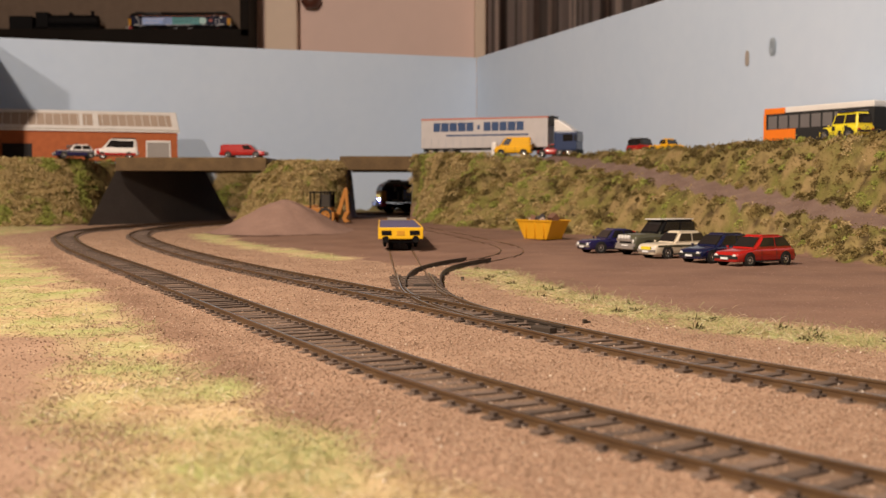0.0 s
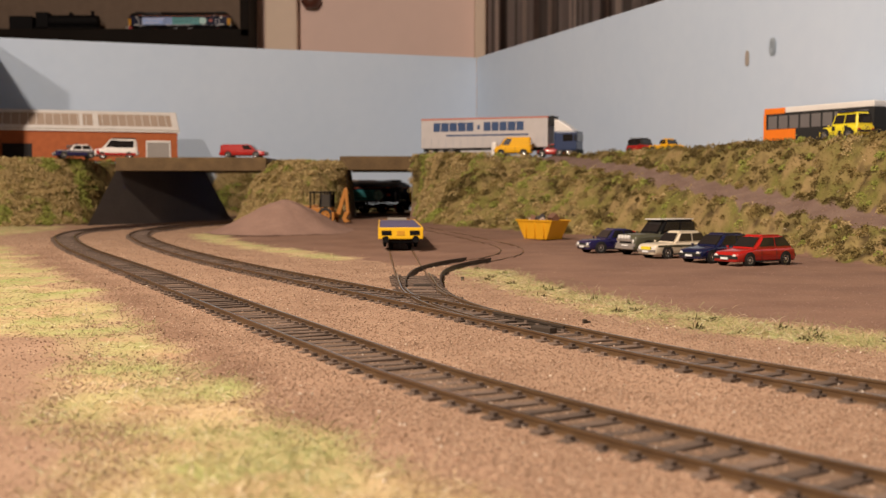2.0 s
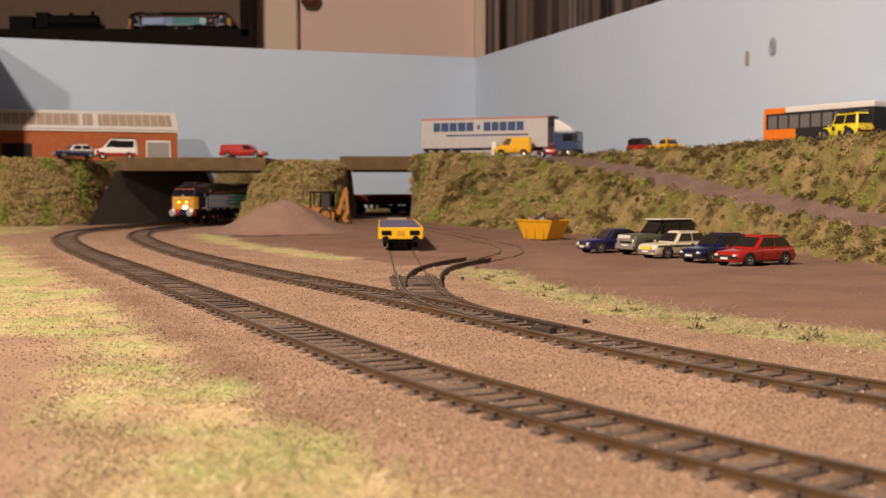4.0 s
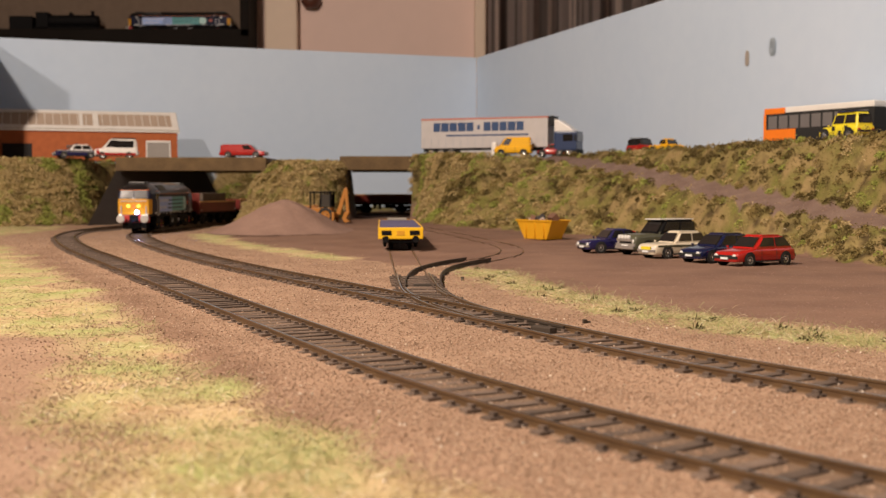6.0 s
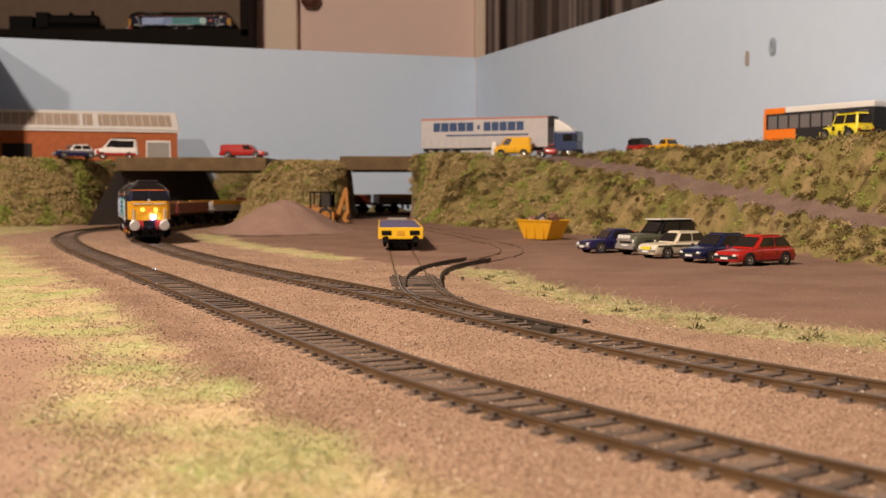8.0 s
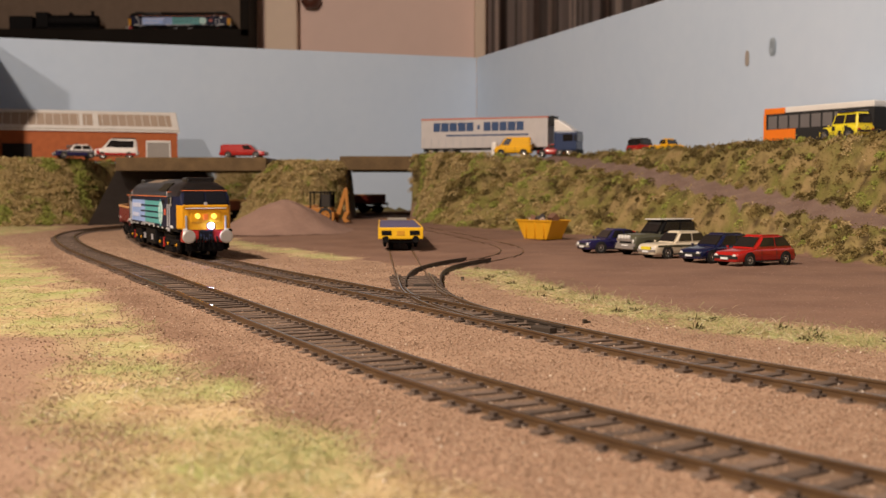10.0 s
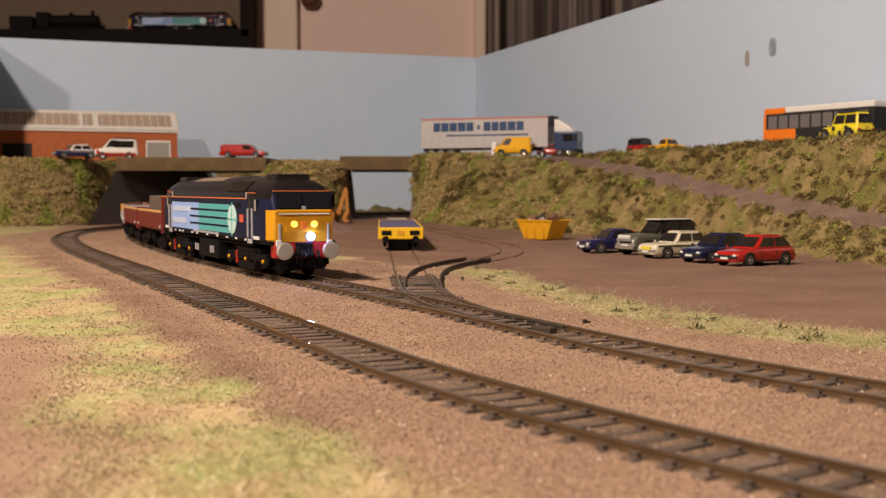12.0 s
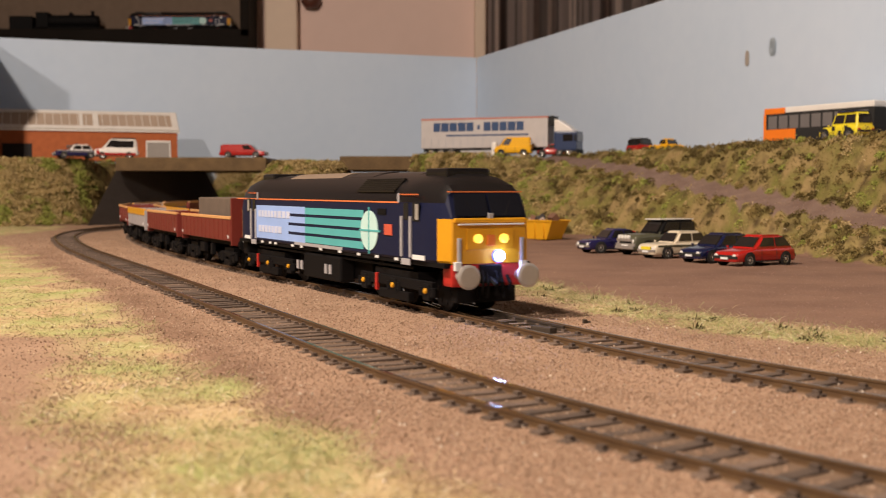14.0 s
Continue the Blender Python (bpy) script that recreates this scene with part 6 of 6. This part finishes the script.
x, y = fan(650, 0.10, 1.0)
keep = sample(x, y, "yard") < 0.3
x, y = x[keep], y[keep]
grains("pale_chips", x, y, RNG.uniform(0.0004, 0.0010, len(x)), PALE, "scattered pale stone chips", 0.2, "chips")
SOIL = random_islands("dark_soil", [(0.09, 0.055, 0.035), (0.17, 0.10, 0.065), (0.13, 0.08, 0.05)], 0.9, 0.2)
u = RNG.random(1800)
px_, py_ = -0.235 + 0.215 * u, 0.60 - 0.395 * u ** 0.75
x, y = px_ + RNG.normal(0, 0.016, 1800) * (0.4 + 0.8 * (1 - u)), py_ + RNG.normal(0, 0.016, 1800) * (0.4 + 0.8 * (1 - u))
grains("dark_soil", x, y, RNG.uniform(0.0003, 0.0007, 1800), SOIL, "darker loose soil along the ballast edge", 0.3, "soil")

# static grass on lawn, verge and tongue
STRAW = random_islands("straw_fibres", [(0.52, 0.41, 0.21), (0.64, 0.53, 0.32), (0.42, 0.33, 0.15), (0.80, 0.72, 0.54)], 0.38, 0.5)
GREEN = random_islands("green_fibres", [(0.22, 0.255, 0.075), (0.31, 0.34, 0.13), (0.46, 0.45, 0.24)], 0.42, 0.5)
x, y = fan(190000, 0.10, 1.42, 0.5)
g = sample(x, y, "grass")
keep = (RNG.random(len(x)) < np.clip(g * 1.05 - 0.12, 0, 0.9)) & (line_distance(x, y) > 0.017)
x, y = x[keep], y[keep]
patch = np.array([noise.noise(Vector((a * 26, b * 26, 5.0))) for a, b in zip(x, y)]) + RNG.normal(0, 0.18, len(x))
green = patch > 0.02
for nm, sel, mat, lab in (("green_static_grass", green, GREEN, "patchy short green static grass"), ("straw_static_grass", ~green, STRAW, "dry straw-coloured static grass")):
    n = int(sel.sum())
    fibres(nm, x[sel], y[sel], RNG.uniform(0.0018, 0.0052, n), RNG.uniform(0.00004, 0.00008, n), mat, lab, 0.7)
# longer tufts along the yard verge
t = RNG.random(13000)
k = np.linspace(0, 1, len(VERGE))
x = np.interp(t, k, [p[0] for p in VERGE]) + RNG.normal(0, 0.013, 13000) * (0.5 + 0.5 * np.sin(t * 31) ** 2)
y = np.interp(t, k, [p[1] for p in VERGE]) + RNG.normal(0, 0.013, 13000)
keep = line_distance(x, y) > 0.022
x, y = x[keep], y[keep]
pick = RNG.random(len(x)) < 0.74
for nm, sel, mat, lab in (("verge_green_grass", pick, GREEN, "longer green grass along the yard edge"), ("verge_straw_grass", ~pick, STRAW, "longer straw grass along the yard edge")):
    n = int(sel.sum())
    fibres(nm, x[sel], y[sel], RNG.uniform(0.002, 0.0058, n), RNG.uniform(0.00003, 0.00007, n), mat, lab, 0.6)
# stray dark twigs
TWIG = random_islands("dark_twigs", [(0.03, 0.025, 0.012), (0.07, 0.05, 0.02)], 0.8, 0.2)
N_WEED = 900
cl = RNG.integers(0, 34, N_WEED) / 34
k = np.linspace(0, 1, len(VERGE))
x = np.interp(cl, k, [p[0] for p in VERGE]) + RNG.normal(0, 0.0011, N_WEED) + 0.011 * np.sin(cl * 40)
y = np.interp(cl, k, [p[1] for p in VERGE]) + RNG.normal(0, 0.0011, N_WEED) + 0.010 * np.cos(cl * 57)
fibres("dark_weeds", x, y, RNG.uniform(0.0010, 0.0034, N_WEED), RNG.uniform(0.0001, 0.0004, N_WEED), TWIG, "small dark dead weeds in tufts", 0.3, category="weeds")
# crumbs of dark earth on the lawn and along its edge
x, y = fan(380, 0.16, 0.9)
keep = (sample(x, y, "grass") > 0.25) | (sample(x, y, "soil") > 0.3)
x, y = x[keep], y[keep]
grains("dark_crumbs", x, y, RNG.uniform(0.0004, 0.0012, len(x)), SOIL, "loose dark crumbs of earth on the grass", 0.2, "soil")

# foliage on the embankments
FOLIAGE = {
    "straw": random_islands("straw_foliage", [(0.41, 0.305, 0.14), (0.52, 0.41, 0.21), (0.35, 0.25, 0.10), (0.45, 0.36, 0.165)], 0.85, 0.2),
    "olive": random_islands("olive_foliage", [(0.20, 0.148, 0.052), (0.25, 0.195, 0.068), (0.19, 0.13, 0.048), (0.24, 0.20, 0.066)], 0.85, 0.2),
    "green": random_islands("green_foliage", [(0.24, 0.27, 0.05), (0.34, 0.37, 0.10), (0.28, 0.29, 0.06)], 0.85, 0.2),
    # also carries the shade painted into the hollows of the banks
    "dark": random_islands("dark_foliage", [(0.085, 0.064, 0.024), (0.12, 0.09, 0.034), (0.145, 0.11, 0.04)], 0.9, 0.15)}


def leaf_cloud(name, x, y, mat, label, high):
    n = len(x)
    z = sample(x, y, "z") + high
    c = np.stack([x, y, z], 1)
    a = rand_dirs(n)
    b = np.cross(a, rand_dirs(n))
    b /= np.linalg.norm(b, axis=1, keepdims=True)
    s = (RNG.uniform(0.0005, 0.0012, n) * (0.35 + 0.5 * y))[:, None]
    v = np.stack([c - a * s, c + b * s * 0.7, c + a * s, c - b * s * 0.7 + np.cross(a, b) * s * 0.3], 1)
    faces = np.arange(n)[:, None] * 4 + np.array([0, 1, 2, 3])
    return stuff(name, v, faces, mat, label, "foliage")


N = 330000
y = RNG.uniform(0.35, 1.62, N)
x = y * RNG.uniform(-0.44, 0.44, N)
x = np.concatenate([x, RNG.uniform(-0.64, 0.04, 160000), RNG.uniform(-0.44, -0.18, 60000)])
y = np.concatenate([y, RNG.uniform(1.36, 1.56, 160000), RNG.uniform(1.70, 1.98, 60000)])
keep = (sample(x, y, "bank") > 0.45) & on_layout(x, y)
x, y = x[keep], y[keep]


def field(scale, seed):
    """Noise over the scattered places."""
    return np.array([noise.noise(Vector((a * scale, b * scale, seed))) for a, b in zip(x, y)])


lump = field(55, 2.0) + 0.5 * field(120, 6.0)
# low spots lean dark, raised ones straw: hollow shade put into the colours
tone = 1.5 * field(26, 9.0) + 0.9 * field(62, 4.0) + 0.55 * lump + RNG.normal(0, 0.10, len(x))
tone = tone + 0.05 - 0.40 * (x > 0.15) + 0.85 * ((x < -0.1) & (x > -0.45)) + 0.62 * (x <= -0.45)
fresh = field(38, 15.0) + RNG.normal(0, 0.05, len(x)) - 0.16 * ((x < -0.1) & (x > -0.3))
high = np.clip(0.0022 + 0.0085 * lump, 0, 0.011) * RNG.uniform(0.15, 1.0, len(x))
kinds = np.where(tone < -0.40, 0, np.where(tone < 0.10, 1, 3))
kinds = np.where((fresh > 0.16) & (tone > -0.22), 2, kinds)
for k, key, lab in ((0, "dark", "dark brown foliage clumps, partly shade painted into the hollows"), (1, "olive", "olive brown foliage clumps on the bank"), (2, "green", "fresh green foliage clumps on the bank"), (3, "straw", "dry straw-coloured foliage on the bank")):
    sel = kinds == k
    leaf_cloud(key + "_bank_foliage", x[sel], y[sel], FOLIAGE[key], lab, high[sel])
kinds = np.where((x < -0.1) & (kinds == 0) & (RNG.random(len(x)) < 0.8), 3, kinds)
# fluffy tufts standing out of the banks, each of one colour; dark ones carry the painted hollow shade too
pick = RNG.choice(len(x), 3400, replace=False)
cx, cy, ck = x[pick], y[pick], kinds[pick]
ck = np.where(RNG.random(len(ck)) < 0.14, RNG.choice([1, 2, 3], len(ck)), ck)
cz = sample(cx, cy, "z")
cr = RNG.uniform(0.0035, 0.0085, len(pick)) * (0.35 + 0.45 * cy)
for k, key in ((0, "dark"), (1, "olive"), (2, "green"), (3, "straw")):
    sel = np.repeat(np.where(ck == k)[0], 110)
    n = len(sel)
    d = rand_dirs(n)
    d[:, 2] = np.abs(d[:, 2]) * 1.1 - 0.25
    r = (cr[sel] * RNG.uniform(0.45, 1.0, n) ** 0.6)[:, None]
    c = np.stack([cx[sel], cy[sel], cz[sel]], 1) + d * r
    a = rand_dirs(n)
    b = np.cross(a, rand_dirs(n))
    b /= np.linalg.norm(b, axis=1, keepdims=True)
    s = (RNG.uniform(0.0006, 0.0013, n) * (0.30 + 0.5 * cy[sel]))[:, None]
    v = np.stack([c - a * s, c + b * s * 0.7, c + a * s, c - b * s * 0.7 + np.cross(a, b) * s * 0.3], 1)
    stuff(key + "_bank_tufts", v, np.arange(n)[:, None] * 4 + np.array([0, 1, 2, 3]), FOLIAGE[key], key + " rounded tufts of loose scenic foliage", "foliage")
sel = (RNG.random(len(x)) < 0.05) & (y < 1.3)
n = int(sel.sum())
fibres("bank_fibres", x[sel], y[sel], RNG.uniform(0.002, 0.005, n), RNG.uniform(0.00005, 0.00010, n), STRAW, "long dry grass fibres on the bank", 0.35, 0.001)

# small trackside blocks
for i, (x, y, s) in enumerate(((0.0150, 0.371, 0.6), (0.049, 0.389, 0.75), (0.007, 0.474, 0.65), (0.010, 0.582, 0.65))):
    o = tagged(obj("point_motor_stub", boxes((-0.0009 * s, 0.0009 * s, -0.0006, 0.0006, -0.001, 0.0034 * s), (-0.0002, 0.0022, -0.0004, 0.0004, 0.0012, 0.0019), bevel=0.0002), RAIL_BLACK), "small black upright stub beside the points", "stub", "point stubs")
    o.matrix_world = pose(x, y, ground_z(x, y), 0, 0, 25 * i)

# ---- what moves ----
# how far the loco's middle has yet to go along the line, by time
RUN = [(0.0, 1.948), (1.3, 1.826), (2.6, 1.697), (3.2, 1.612), (5.3, 1.330), (5.5, 1.305), (6.5, 1.200), (7.0, 1.143), (8.0, 1.037), (10.5, 0.746), (12.5, 0.573), (13.0, 0.530), (14.0, 0.431)]


def run_at(t):
    """Distance left at t, gliding through the timetable."""
    n = len(RUN)
    i = max(k for k in range(n - 1) if RUN[k][0] <= t + 1e-9)

    def slope(k):
        a, b = max(0, k - 1), min(n - 1, k + 1)
        return (RUN[b][1] - RUN[a][1]) / (RUN[b][0] - RUN[a][0])
    (t0, s0), (t1, s1) = RUN[i], RUN[i + 1]
    h = t1 - t0
    u = (t - t0) / h
    return (s0 * (1 + 2 * u) * (1 - u) ** 2 + slope(i) * h * u * (1 - u) ** 2 + s1 * u * u * (3 - 2 * u) + slope(i + 1) * h * u * u * (u - 1))


def on_line(s):
    k = max(0.0, min(len(TRACK_FAR) - 1.001, s / 0.002))
    i = int(k)
    f = k - i
    a, b = TRACK_FAR[i], TRACK_FAR[i + 1]
    x, y = a[0] * (1 - f) + b[0] * f, a[1] * (1 - f) + b[1] * f
    return Vector((x, y, RAIL + ground_z(x, y))), a[2] * (1 - f) + b[2] * f


def motions():
    times = [i / 15 for i in range(211)]
    times[-1] = 14.0
    for t, bogies, sets, behind, reach in TRAIN:
        body, turns = [], [[] for _ in bogies]
        for k in times:
            s = run_at(k) + behind
            p, q = on_line(s - reach)[0], on_line(s + reach)[0]
            mid = (p + q) / 2
            yaw = math.atan2(p.y - q.y, p.x - q.x)
            body.append((k, pose(mid.x, mid.y, mid.z, 0, 0, math.degrees(yaw))))
            for rows, (bg, x) in zip(turns, bogies):
                a = on_line(s - x)[1] + math.pi
                d = math.degrees((a - yaw + math.pi) % (2 * math.pi) - math.pi)
                rows.append((k, pose(x, 0, 0, 0, 0, d)))
        walk(t, body[::3])
        for rows, (bg, x) in zip(turns, bogies):
            walk(bg, rows[::6])
        for w, a, r in sets:
            walk(w, [(k, pose(a * MM, 0, r * MM, 0, -math.degrees((run_at(0) - run_at(k)) / (r * MM)) % 360 * -1, 0)) for k in times])


motions()
